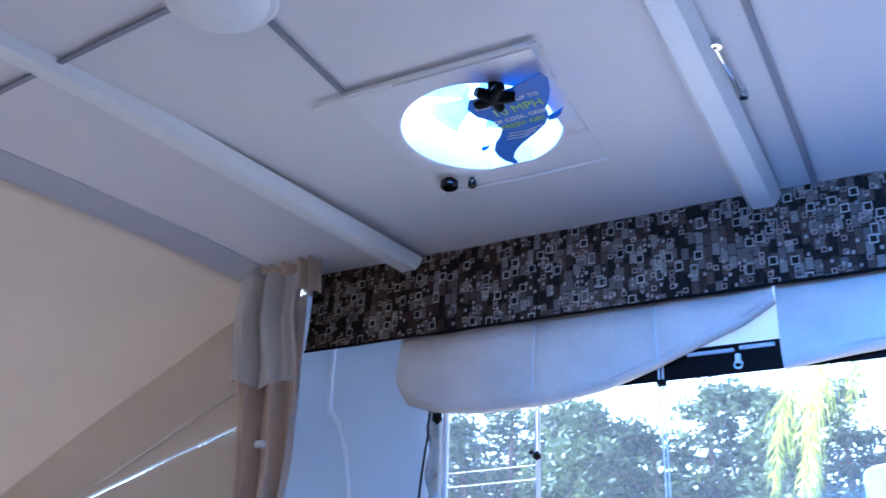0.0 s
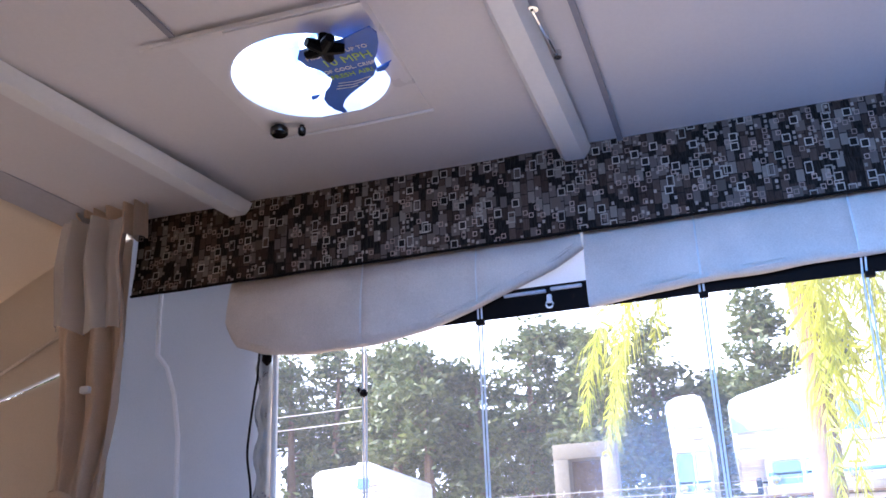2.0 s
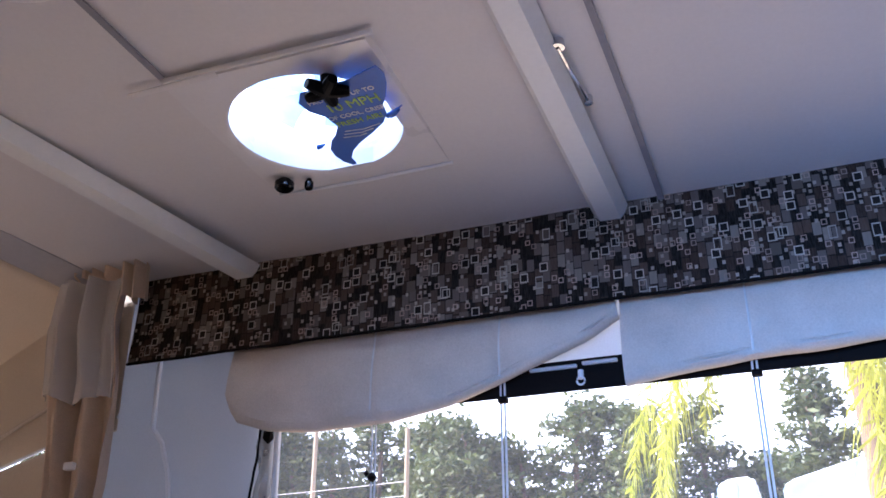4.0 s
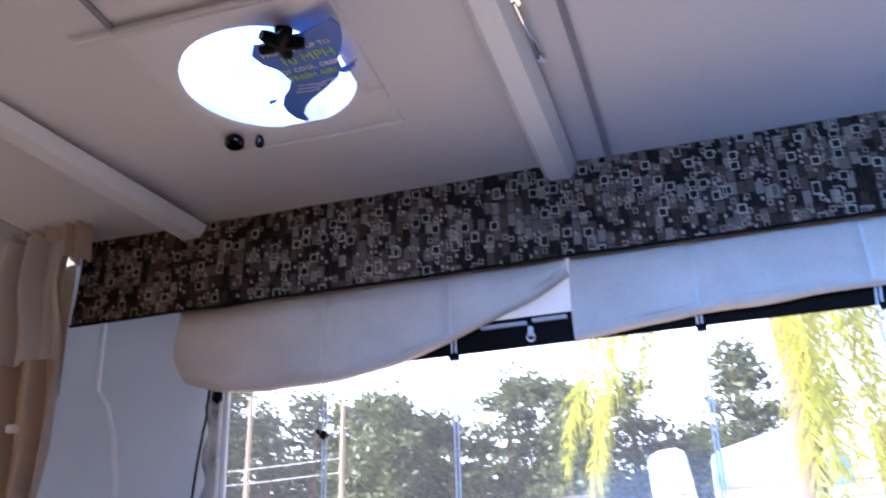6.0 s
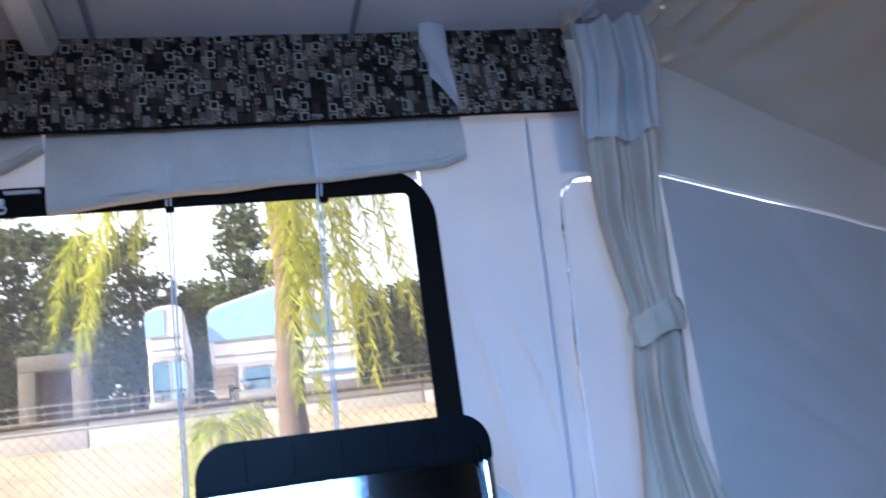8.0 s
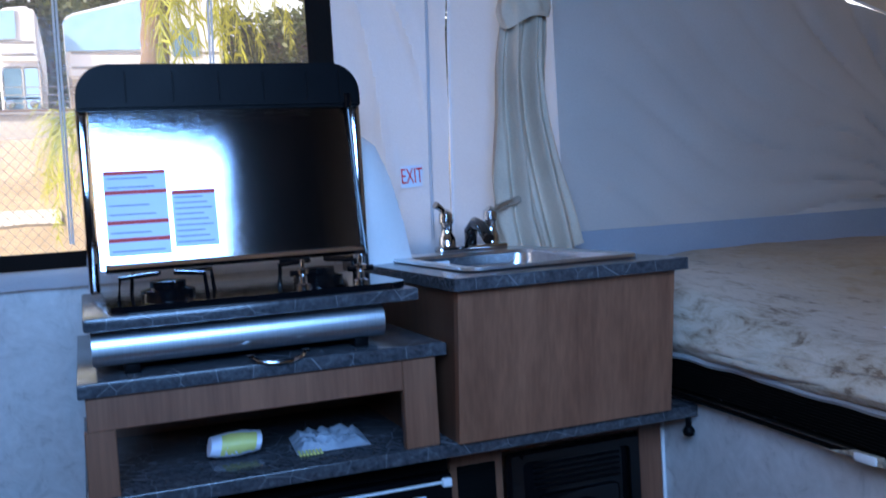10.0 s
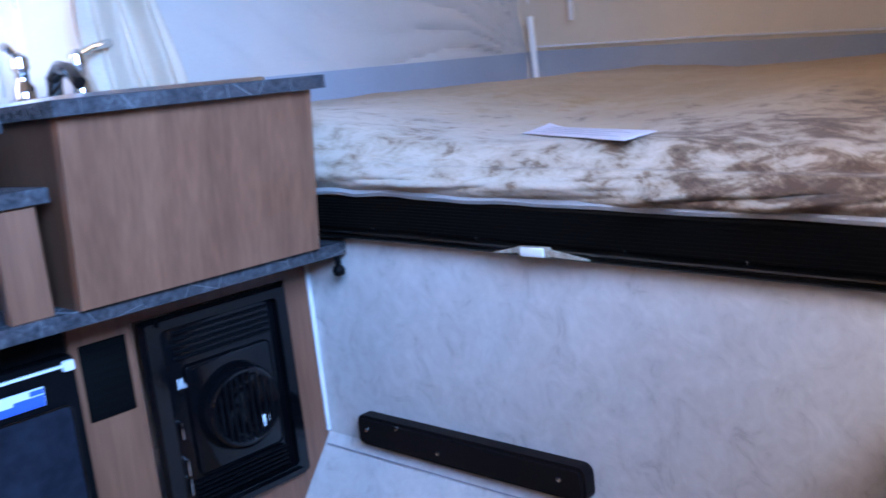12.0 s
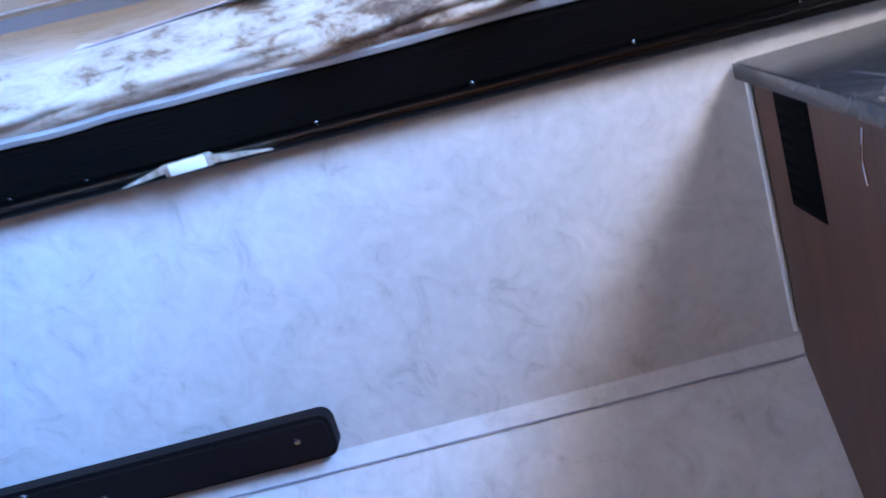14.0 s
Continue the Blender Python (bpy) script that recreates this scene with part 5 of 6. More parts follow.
for x in (1.745, 1.845):
    bm = B()
    lathe(bm, [(0.013, 0.0), (0.013, 0.005), (0.007, 0.008), (0.006, 0.020), (0.011, 0.024), (0.011, 0.031), (0.004, 0.034), (0.004, 0.047), (0.001, 0.048)], (x, -0.535, 0.864), "z", 14)
    kn = part("valve_knob", bm, CHROME, stove, "chrome valve knob")
    bm = B()
    tube(bm, [(x - 0.022, -0.535, 0.889), (x + 0.022, -0.535, 0.889)], [0.005, 0.005], 8)
    part("wing", bm, GLOSS_BLACK, kn, "black cross wing")
bm = B()
for p in ([(1.638, -0.600, 0.768), (1.648, -0.612, 0.762), (1.668, -0.618, 0.758), (1.698, -0.618, 0.758), (1.716, -0.612, 0.762), (1.726, -0.600, 0.768)],):
    tube(bm, p, 0.0035, 8)
lathe(bm, [(0.007, 0.0), (0.007, 0.004), (0.001, 0.005)], (1.638, -0.602, 0.768), "z", 8)
lathe(bm, [(0.007, 0.0), (0.007, 0.004), (0.001, 0.005)], (1.726, -0.602, 0.768), "z", 8)
part("pull_handle", bm, CHROME, stove, "small chrome pull handle")

LY = -0.245
bm = B()
def lid(u, v):
    x = lerp(1.432, 1.930, u)
    z = lerp(0.905, 1.222, v)
    return (x, LY + 0.008 * (2 * u - 1) ** 2 - 0.046 * (1 - v), z)
sheet(bm, lid, 30, 14, 0.003)
lid_ob = part("lid_panel", bm, STEEL, stove, "mirror-like steel lid")
bm = B()
out = rounded(1.412, 1.948, 1.195, 1.282, [0.006, 0.006, 0.060, 0.060], 8)
prism(bm, out, "y", LY - 0.012, LY + 0.055)
bmesh.ops.bevel(bm, geom=[e for e in bm.edges if abs(e.verts[0].co.y - e.verts[1].co.y) < 1e-5], offset=0.006, segments=2, affect="EDGES")
rimo = part("lid_rim", bm, BLACK, stove, "black plastic lid rim")
for x in (1.50, 1.585, 1.67, 1.755, 1.84, 1.905):
    bm = B()
    box(bm, x - 0.0015, x + 0.0015, LY - 0.015, LY - 0.011, 1.212, 1.265, 0.0006, 1)
    part("rib", bm, BLACK, rimo)
for x in (1.412, 1.932):
    bm = B()
    box(bm, x - 0.002, x + 0.018, LY + 0.004, LY + 0.050, 0.86, 1.21, 0.006)
    part("lid_side", bm, STEEL, stove, "steel lid side")
bm = B()
tube(bm, [(1.921, LY - 0.006, 1.215), (1.925, LY - 0.02, 1.06), (1.928, LY - 0.05, 0.90)], 0.0035, 8)
lathe(bm, [(0.009, 0.0), (0.009, 0.03), (0.001, 0.032)], (1.921, LY - 0.008, 1.19), "z", 10)
part("support_rod", bm, GLOSS_BLACK, stove, "black lid support rod")
bm = B()
def wing(u, v):
    z = lerp(0.86, 1.165, v)
    w = table(z, [(0.86, 0.150), (0.95, 0.135), (1.05, 0.110), (1.12, 0.080), (1.165, 0.020)])
    return (1.925 + w * u, LY + 0.045 + 0.05 * u * u, z)
sheet(bm, wing, 12, 20, 0.004)
part("wind_guard", bm, PLASTIC, stove, "rounded white wind guard")
bm = B()
tube(bm, [(1.44, LY - 0.056, 0.908), (1.92, LY - 0.056, 0.908)], 0.008, 8)
part("hinge", bm, STEEL, stove)
for x0, x1, z0, z1, bars in ((1.448, 1.558, 0.930, 1.085, (1.081, 1.045, 0.990, 0.958)), (1.566, 1.645, 0.940, 1.045, (1.040,))):
    bm = B()
    def lab(u, v):
        x, z = lerp(x0, x1, u), lerp(z0, z1, v)
        p = lid((x - 1.432) / 0.498, (z - 0.905) / 0.317)
        return (p[0], p[1] - 0.0045, p[2])
    sheet(bm, lab, 4, 8, 0.0)
    lb = part("warning_label", bm, LABEL, lid_ob, "white warning label with red bars")
    for zb in bars:
        bm = B()
        sheet(bm, lambda u, v: (lab(u, (zb - z0) / (z1 - z0))[0], lab(u, (zb - z0) / (z1 - z0))[1] - 0.0008, zb + (v - 0.5) * 0.007), 4, 1)
        part("bar", bm, RED_INK, lb)
    for k in range(9):
        zb = lerp(z0 + 0.008, z1 - 0.014, k / 8)
        if min(abs(zb - q) for q in bars) < 0.008:
            continue
        bm = B()
        sheet(bm, lambda u, v: (lab(lerp(0.06, 0.9 - 0.1 * (k % 3), u), (zb - z0) / (z1 - z0))[0], lab(u, (zb - z0) / (z1 - z0))[1] - 0.0008, zb + (v - 0.5) * 0.0022), 2, 1)
        part("line", bm, GREY_INK, lb)

# sink cabinet, its counter, the sink and the tap
sink = thing("sink_cabinet", (2.185, -0.63, 0.58), "red-brown laminate sink cabinet standing on the ledge", "cabinet")
bm = B()
prism(bm, [(-0.618, 0.5805), (-0.650, 0.846), (-0.632, 0.846), (-0.600, 0.5805)], "x", 1.976, 2.402)
part("front_panel", bm, WOOD, sink)
# west side darker: shade of the narrow gap put into its colour
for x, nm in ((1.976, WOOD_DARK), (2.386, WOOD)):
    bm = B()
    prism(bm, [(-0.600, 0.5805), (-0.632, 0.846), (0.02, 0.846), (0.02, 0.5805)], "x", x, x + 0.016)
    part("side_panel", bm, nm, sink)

ctop = thing("sink_counter", (2.19, -0.65, 0.846), "grey marbled counter round the sink", "counter")
bm = B()
X0, X1, Y0, Y1 = 1.962, 2.416, -0.672, 0.02
hx0, hx1, hy0, hy1 = 2.05, 2.345, -0.55, -0.175
for a in ((X0, X1, Y0, hy0), (X0, X1, hy1, Y1), (X0, hx0, hy0, hy1), (hx1, X1, hy0, hy1)):
    box(bm, a[0], a[1], a[2], a[3], 0.8465, 0.868)
bmesh.ops.remove_doubles(bm, verts=bm.verts, dist=0.0001)
part("top", bm, COUNTER, ctop, smooth=False)

basin = thing("sink", (2.19, -0.36, 0.74), "square stainless steel sink with rounded corners", "sink")
bm = B()
levels = [(2.020, 2.375, -0.590, -0.070, 0.8705, 0.03), (2.022, 2.373, -0.588, -0.072, 0.876, 0.03), (2.050, 2.345, -0.560, -0.165, 0.8745, 0.045), (2.056, 2.339, -0.552, -0.172, 0.866, 0.045), (2.066, 2.329, -0.540, -0.185, 0.760, 0.05), (2.085, 2.310, -0.520, -0.205, 0.745, 0.05)]
rings = []
for x0, x1, y0, y1, z, r in levels:
    rings.append([bm.verts.new((x, y, z)) for x, y in rounded(x0, x1, y0, y1, r, 6)])
for a, c in zip(rings, rings[1:]):
    for k in range(len(a)):
        bm.faces.new((a[k], a[(k + 1) % len(a)], c[(k + 1) % len(a)], c[k]))
bm.faces.new(list(reversed(rings[-1])))
bmesh.ops.recalc_face_normals(bm, faces=bm.faces)
part("bowl", bm, SINK, basin)
bm = B()
lathe(bm, [(0.032, 0.0), (0.030, 0.004), (0.010, 0.002), (0.001, 0.002)], (2.2, -0.36, 0.746), "z", 20)
part("drain", bm, CHROME, basin, "chrome drain")
bm = B()
sheet(bm, lambda u, v: (lerp(2.085, 2.150, u), -0.1762 - 0.006 * (1 - v), lerp(0.835, 0.862, v)), 4, 2, 0.0)
lbl = part("sticker", bm, LABEL, basin, "white paper sticker")
for k in range(2):
    bm = B()
    sheet(bm, lambda u, v: (lerp(2.090, 2.140, u), -0.1785 - 0.0055 * (1 - (0.3 + 0.4 * k)), 0.844 + 0.009 * k + 0.003 * v), 2, 1, 0.0)
    part("bar", bm, GREY_INK, lbl)

tap = thing("tap", (2.25, -0.10, 0.876), "chrome two-handle tap with a low spout", "tap")
bm = B()
box(bm, 2.150, 2.320, -0.125, -0.080, 0.874, 0.890, 0.007)
part("base_plate", bm, CHROME, tap)
for x, tip in ((2.178, (2.150, -0.110, 0.985)), (2.288, (2.385, -0.055, 0.986))):
    bm = B()
    lathe(bm, [(0.020, 0.0), (0.019, 0.020), (0.013, 0.030), (0.013, 0.050), (0.017, 0.056), (0.016, 0.075), (0.007, 0.085), (0.001, 0.087)], (x, -0.10, 0.888), "z", 18)
    h = part("handle", bm, CHROME, tap, "chrome lever handle")
    bm = B()
    tube(bm, [(x, -0.10, 0.960), (lerp(x, tip[0], 0.4), lerp(-0.10, tip[1], 0.4), 0.975), tip], [0.007, 0.0065, 0.009], 10)
    part("lever", bm, CHROME, h)
bm = B()
tube(bm, [(2.235, -0.10, 0.885), (2.235, -0.105, 0.920), (2.235, -0.135, 0.938), (2.232, -0.18, 0.930), (2.230, -0.215, 0.905)], [0.016, 0.016, 0.015, 0.014, 0.013], 12)
part("spout", bm, GLOSS_BLACK, tap, "dark low spout")

sign = thing("exit_sign", (2.148, 0.02, 1.03), "small white sticker with red EXIT lettering", "sign")
bm = B()
prism(bm, [(2.120, 1.028), (2.174, 1.030), (2.179, 1.082), (2.122, 1.080)], "y", YN - 0.016, YN - 0.015)
part("sticker", bm, LABEL, sign, smooth=False)
lettering("EXIT", 0.052, Matrix.Translation((2.149, YN - 0.0175, 1.055)) @ Matrix.Rotation(math.pi / 2, 4, "X") @ Matrix.Rotation(radians(2), 4, "Z"), RED_INK, sign, widen=0.52)


# ---- bed at the east end ----
def tilt(y):
    """The bunk leans a little towards its south side."""
    return -0.036 * max(0.0, -y - 0.55)


rail = thing("bunk_rail", (2.46, -1.1, 0.56), "ribbed black metal rail under the mattress with a chrome latch", "rail")
bm = B()
prof = [(2.520, 0.668), (2.460, 0.668), (2.455, 0.664)]
for k in range(9):
    z = 0.661 - k * 0.0052
    prof += [(2.4540, z), (2.4540, z - 0.0036), (2.4546, z - 0.0040), (2.4546, z - 0.0048)]
prof += [(2.455, 0.612), (2.520, 0.612)]
def along(bm, prof, y0, y1, n=6):
    g = []
    for i in range(n + 1):
        y = lerp(y0, y1, i / n)
        g.append([bm.verts.new((x, y, z + tilt(y))) for x, z in prof])
    for a, c in zip(g, g[1:]):
        for k in range(len(prof)):
            bm.faces.new((a[k], a[(k + 1) % len(prof)], c[(k + 1) % len(prof)], c[k]))
    bm.faces.new(g[0])
    bm.faces.new(list(reversed(g[-1])))
    bmesh.ops.recalc_face_normals(bm, faces=bm.faces)
along(bm, prof, 0.03, -2.38)
part("fascia", bm, RAIL, rail, smooth=False)
bm = B()
along(bm, [(2.46, 0.612), (2.450, 0.610), (2.446, 0.607), (2.448, 0.604), (2.455, 0.603), (2.455, 0.600), (2.472, 0.600), (2.472, 0.612)], 0.03, -2.38)
part("groove", bm, GROOVE, rail, "dull metal groove")
bm = B()
along(bm, [(2.472, 0.600), (2.452, 0.600), (2.449, 0.599), (2.449, 0.596), (2.453, 0.593), (2.472, 0.593)], 0.03, -2.38)
part("lip", bm, RAIL, rail)
bm = B()
box(bm, 2.438, 2.448, -1.075, -1.020, 0.596 + tilt(-1.05), 0.611 + tilt(-1.05), 0.003)
prism(bm, [(-1.022, 0.609 + tilt(-1)), (-0.972, 0.598 + tilt(-1)), (-0.968, 0.596 + tilt(-1)), (-1.022, 0.600 + tilt(-1))], "x", 2.440, 2.447)
prism(bm, [(-1.073, 0.609 + tilt(-1.1)), (-1.135, 0.598 + tilt(-1.1)), (-1.140, 0.596 + tilt(-1.1)), (-1.073, 0.600 + tilt(-1.1))], "x", 2.440, 2.447)
lt = part("latch", bm, PLATED, rail, "shiny plated catch")
bm = B()
box(bm, 2.434, 2.441, -1.068, -1.027, 0.597 + tilt(-1.05), 0.610 + tilt(-1.05), 0.002)
part("block", bm, PLASTIC, lt, "white catch block")
for y in (-0.70, -0.84, -0.93, -1.19, -1.36, -1.53, -1.70):
    bm = B()
    lathe(bm, [(0.0026, 0.0), (0.0024, -0.002), (0.001, -0.003)], (2.4545, y, 0.6125 + tilt(y)), "x", 8)
    part("rivet", bm, GROOVE, rail)

bed = thing("mattress", (3.1, -0.85, 0.668), "bunk mattress in a brown and tan plush cover", "mattress")
def mat_top(x, y):
    d = x - 2.47
    z = 0.802 - 0.072 * max(0, -y - 0.45) - 0.046 * math.exp(-((x - 2.68) / 0.36) ** 2 - ((y + 0.86) / 0.35) ** 2)
    z += -0.06 * min(0.45, max(0, -y - 1.05)) * max(0, 1 - max(0, x - 2.5) / 0.6) + 0.04 * min(1, max(0, x - 2.6) / 0.9) * max(0, -y - 0.7)
    z += 0.014 * wob(x * 0.6, y * 0.6, 3) + 0.012 * math.sin(max(0, min(1, (d - 0.12) / 1.2)) * math.pi) + 0.004 * wob(x * 3, y * 3, 8)
    edge = max(0, 1 - d / 0.075)
    return max(z - 0.040 * edge ** 2.2, 0.715 + tilt(y))
bm = B()
def cover(u, v):
    y = lerp(-2.05, 0.02, u)
    low = 0.672 + tilt(y) + 0.006 * wob(0, y * 2, 5)
    ns = 0.22
    if v < ns:
        t = v / ns
        zt = mat_top(2.47, y)
        bulge = 0.020 * math.sin(t * math.pi)
        crease = 0.013 * noise.noise(Vector((y * 8 + t * 4.5, t * 2.2, 4.2))) + 0.003 * noise.noise(Vector((y * 18 - t * 4, t * 3, 1.2)))
        for yf, slant in ((-1.17, 0.20), (-1.33, 0.26), (-1.56, 0.22), (-1.80, 0.2)):
            crease -= 0.016 * math.exp(-((y - yf + slant * t) / 0.022) ** 2)
        x = 2.462 - bulge + crease * math.sin(t * math.pi) ** 1.2
        return (x, y, lerp(low, zt, t))
    t = (v - ns) / (1 - ns)
    x = 2.462 + (1.375 if y > -1.60 else 0.13) * t ** 1.7
    return (x, y, mat_top(max(x, 2.47), y) + 0.004 * noise.noise(Vector((x * 9, y * 7, 2.0))))
sheet(bm, cover, 170, 84, 0.004)
side = part("cover", bm, COVER, bed, "crushed plush cover, pale sheen coloured on its side and golden on top")
side.data.set_sharp_from_angle(angle=math.pi)
bm = B()
tube(bm, [(2.452 + 0.003 * wob(0, k * 0.3, 1), lerp(-2.05, 0.02, k / 60), 0.673 + tilt(lerp(-2.05, 0.02, k / 60)) + 0.006 * wob(0, lerp(-2.05, 0.02, k / 60) * 2, 5) + 0.004 * math.sin(k * 1.7) * max(0, (k - 25) / 35)) for k in range(61)], 0.0065, 6)
part("piping", bm, PIPING, bed, "pale piping along the lower edge")
bm = B()
box(bm, 2.49, 2.60, -2.10, 0.02, 0.545, 0.60)
box(bm, 2.60, 3.83, -1.66, 0.02, 0.545, 0.60)
tagged(part("bunk_board", bm, WOOD_DARK, None), "dark board under the bunk mattress", "bunk")

leaf = thing("paper_sheet", (2.62, -1.02, 0.735), "white folded paper lying on the mattress", "paper")
bm = B()
def sheet_at(u, v):
    x = lerp(lerp(2.670, 2.470, u), lerp(2.765, 2.585, u), v)
    y = lerp(lerp(-0.865, -1.190, u), lerp(-0.853, -1.172, u), v)
    return (x, y, max(mat_top(x, y) + 0.005, 0.735))
sheet(bm, sheet_at, 12, 6, 0.0015)
part("page", bm, PAPER, leaf)
for k in range(4):
    bm = B()
    sheet(bm, lambda u, v: tuple(Vector(sheet_at(lerp(0.08, 0.90 - 0.12 * (k % 2), u), lerp(0.18, 0.22, v) + 0.2 * k)) + Vector((0, 0, 0.0012))), 10, 1)
    part("print_line", bm, GREY_INK, leaf)

# dark bar on the wall under the bed
bar = thing("wall_bar", (2.46, -0.85, 0.21), "dark brown bar screwed to the wall under the bed", "bar")
bm = B()
prism(bm, rounded(-1.093, -0.596, 0.207, 0.263, 0.015, 4), "x", 2.446, 2.4745)
bmesh.ops.bevel(bm, geom=[e for e in bm.edges if abs(e.verts[0].co.x - 2.446) < 1e-5 and abs(e.verts[1].co.x - 2.446) < 1e-5], offset=0.006, segments=2, affect="EDGES")
part("body", bm, BAR, bar)
for y, z in ((-0.625, 0.240), (-0.705, 0.256), (-0.800, 0.230), (-1.050, 0.240)):
    bm = B()
    lathe(bm, [(0.0045, 0.0), (0.004, -0.002), (0.001, -0.003)], (2.4455, y, z), "x", 10)
    part("screw", bm, CHROME, bar)


# ---- low cabinet by the door ----
sc = thing("door_cabinet", (2.2, -1.64, 0.0), "low dark brown cabinet beside the doorway", "cabinet")
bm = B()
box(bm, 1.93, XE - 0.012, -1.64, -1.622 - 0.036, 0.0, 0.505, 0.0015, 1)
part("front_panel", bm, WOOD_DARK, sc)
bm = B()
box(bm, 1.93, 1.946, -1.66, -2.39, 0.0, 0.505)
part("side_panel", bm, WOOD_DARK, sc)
bm = B()
tube(bm, [(2.472, -1.638, 0.506), (2.472, -1.638, 0.208)], 0.003, 6)
part("edge_bead", bm, PLASTIC, sc, "pale edge bead")
# flat plate; the darkness of the open hole is put into its colour
bm = B()
box(bm, 2.325, 2.408, -1.646, -1.639, 0.378, 0.502, 0.002)
vg = part("vent_grille", bm, VENT_BLACK, sc, "vent grille coloured black for its dark hole")
for k in range(9):
    bm = B()
    box(bm, 2.330, 2.403, -1.6395, -1.6386, 0.386 + k * 0.0125, 0.391 + k * 0.0125, 0.001, 1)
    part("slat", bm, VENT_BLACK, vg)
bm = B()
tube(bm, [(2.213, -1.637, 0.495), (2.215, -1.634, 0.47), (2.219, -1.637, 0.445)], 0.0013, 8)
part("handle", bm, CHROME, sc, "thin chrome handle")
sct = thing("door_counter", (2.2, -1.63, 0.506), "grey marbled top on the cabinet by the doorway", "counter")
bm = B()
box(bm, 1.915, XE - 0.004, -2.395, -1.628, 0.5065, 0.526, 0.003)
part("top", bm, COUNTER, sct)
bm = B()
box(bm, 1.915, XE - 0.004, -1.6275, -1.6255, 0.508, 0.525, 0.0008)
part("front_edging", bm, COUNTER, sct)

# the cabinet front slants a little towards the south at its west end
for ob in list(sc.children) + list(vg.children) + list(sct.children):
    for v in ob.data.vertices:
        v.co.y -= 0.065 * (XE - v.co.x)


# ---- outside: ground, fence, vehicles, palms and the pine wood ----
def ground_z(x, y):
    z = table(y, [(-60, -0.6), (3.5, -0.55), (6.4, 0.35), (9.5, 1.95), (16, 2.45), (30, 3.2), (120, 4.0)])
    return z + 0.10 * wob(x * 0.12, y * 0.12, 2) + 0.03 * wob(x * 0.6, y * 0.6, 1)


bm = B()
ys = [-400, -60, -20, -5, 0.5, 2, 3.5, 4.5, 5.5, 6.5, 7.5, 8.5, 9.5, 11, 13, 16, 20, 25, 30, 40, 60, 120, 900]
xs = [-700, -200, -80, -40, -25, -18, -13, -9, -6, -4, -2, 0, 1, 2, 3, 4, 6, 9, 13, 18, 25, 40, 80, 200, 700]
g = [[bm.verts.new((x, y, ground_z(x, y))) for y in ys] for x in xs]
for i in range(len(xs) - 1):
    for j in range(len(ys) - 1):
        bm.faces.new((g[i][j], g[i + 1][j], g[i + 1][j + 1], g[i][j + 1]))
shell("ground", bm, SAND, "pale sandy ground rising to a bank behind the fence", "ground")

# pale slabs lying on the bank
rnd = random.Random(5)
for x, y, w, d in ((-0.2, 6.9, 0.9, 0.35), (0.9, 7.6, 0.7, 0.3), (-1.2, 8.1, 1.1, 0.35), (0.2, 6.2, 0.6, 0.25), (2.3, 8.3, 0.9, 0.3)):
    slab = thing("concrete_slab", (x, y, ground_z(x, y)), "pale concrete slab lying on the sandy bank", "slab", "slabs on the bank")
    bm = B()
    sheet(bm, lambda u, v: (x + (u - 0.5) * w, y + (v - 0.5) * d, ground_z(x + (u - 0.5) * w, y + (v - 0.5) * d) + 0.03), 4, 3, 0.05)
    part("body", bm, CONCRETE, slab)

# long low wall at the top of the bank
wallt = thing("low_wall", (0, 9.8, 1.9), "long low pale wall along the top of the bank", "wall")
for k in range(14):
    bm = B()
    x = -14 + k * 2.0
    box(bm, x, x + 1.985, 9.7, 9.9, 1.70, 2.22 + 0.02 * rnd.random(), 0.02)
    part("panel", bm, CONCRETE, wallt)
bm = B()
box(bm, -14, 14, 9.66, 9.94, 2.245, 2.285, 0.01)
part("coping", bm, BARK, wallt, "dark wooden coping")

# chain-link fence with barbed wire arms
fence = thing("chain_link_fence", (1, 6.0, 0.2), "galvanised chain-link fence with barbed wire on top", "fence")
FY = 6.0
for k in range(9):
    x = -8.4 + k * 2.6
    bm = B()
    tube(bm, [(x, FY, ground_z(x, FY) - 0.1), (x, FY, 1.86)], 0.028, 10)
    tube(bm, [(x, FY, 1.85), (x, FY - 0.16, 2.06)], 0.012, 6)
    part("post", bm, GALV, fence)
bm = B()
tube(bm, [(-9.6, FY, 1.85), (11.2, FY, 1.85)], 0.014, 8)
part("top_rail", bm, GALV, fence)
for k in range(3):
    bm = B()
    tube(bm, [(-9.6, FY - 0.06 - 0.045 * k, 1.93 + 0.055 * k), (11.2, FY - 0.06 - 0.045 * k, 1.93 + 0.055 * k)], 0.004, 5)
    wire = part("barbed_wire", bm, GALV, fence)
    bm = B()
    for j in range(160):
        x = -9.6 + j * 0.13
        y, z = FY - 0.06 - 0.045 * k, 1.93 + 0.055 * k
        tube(bm, [(x, y, z - 0.02), (x + 0.012, y, z + 0.022)], 0.003, 4)
    part("barb", bm, GALV, wire, kind="stuff")


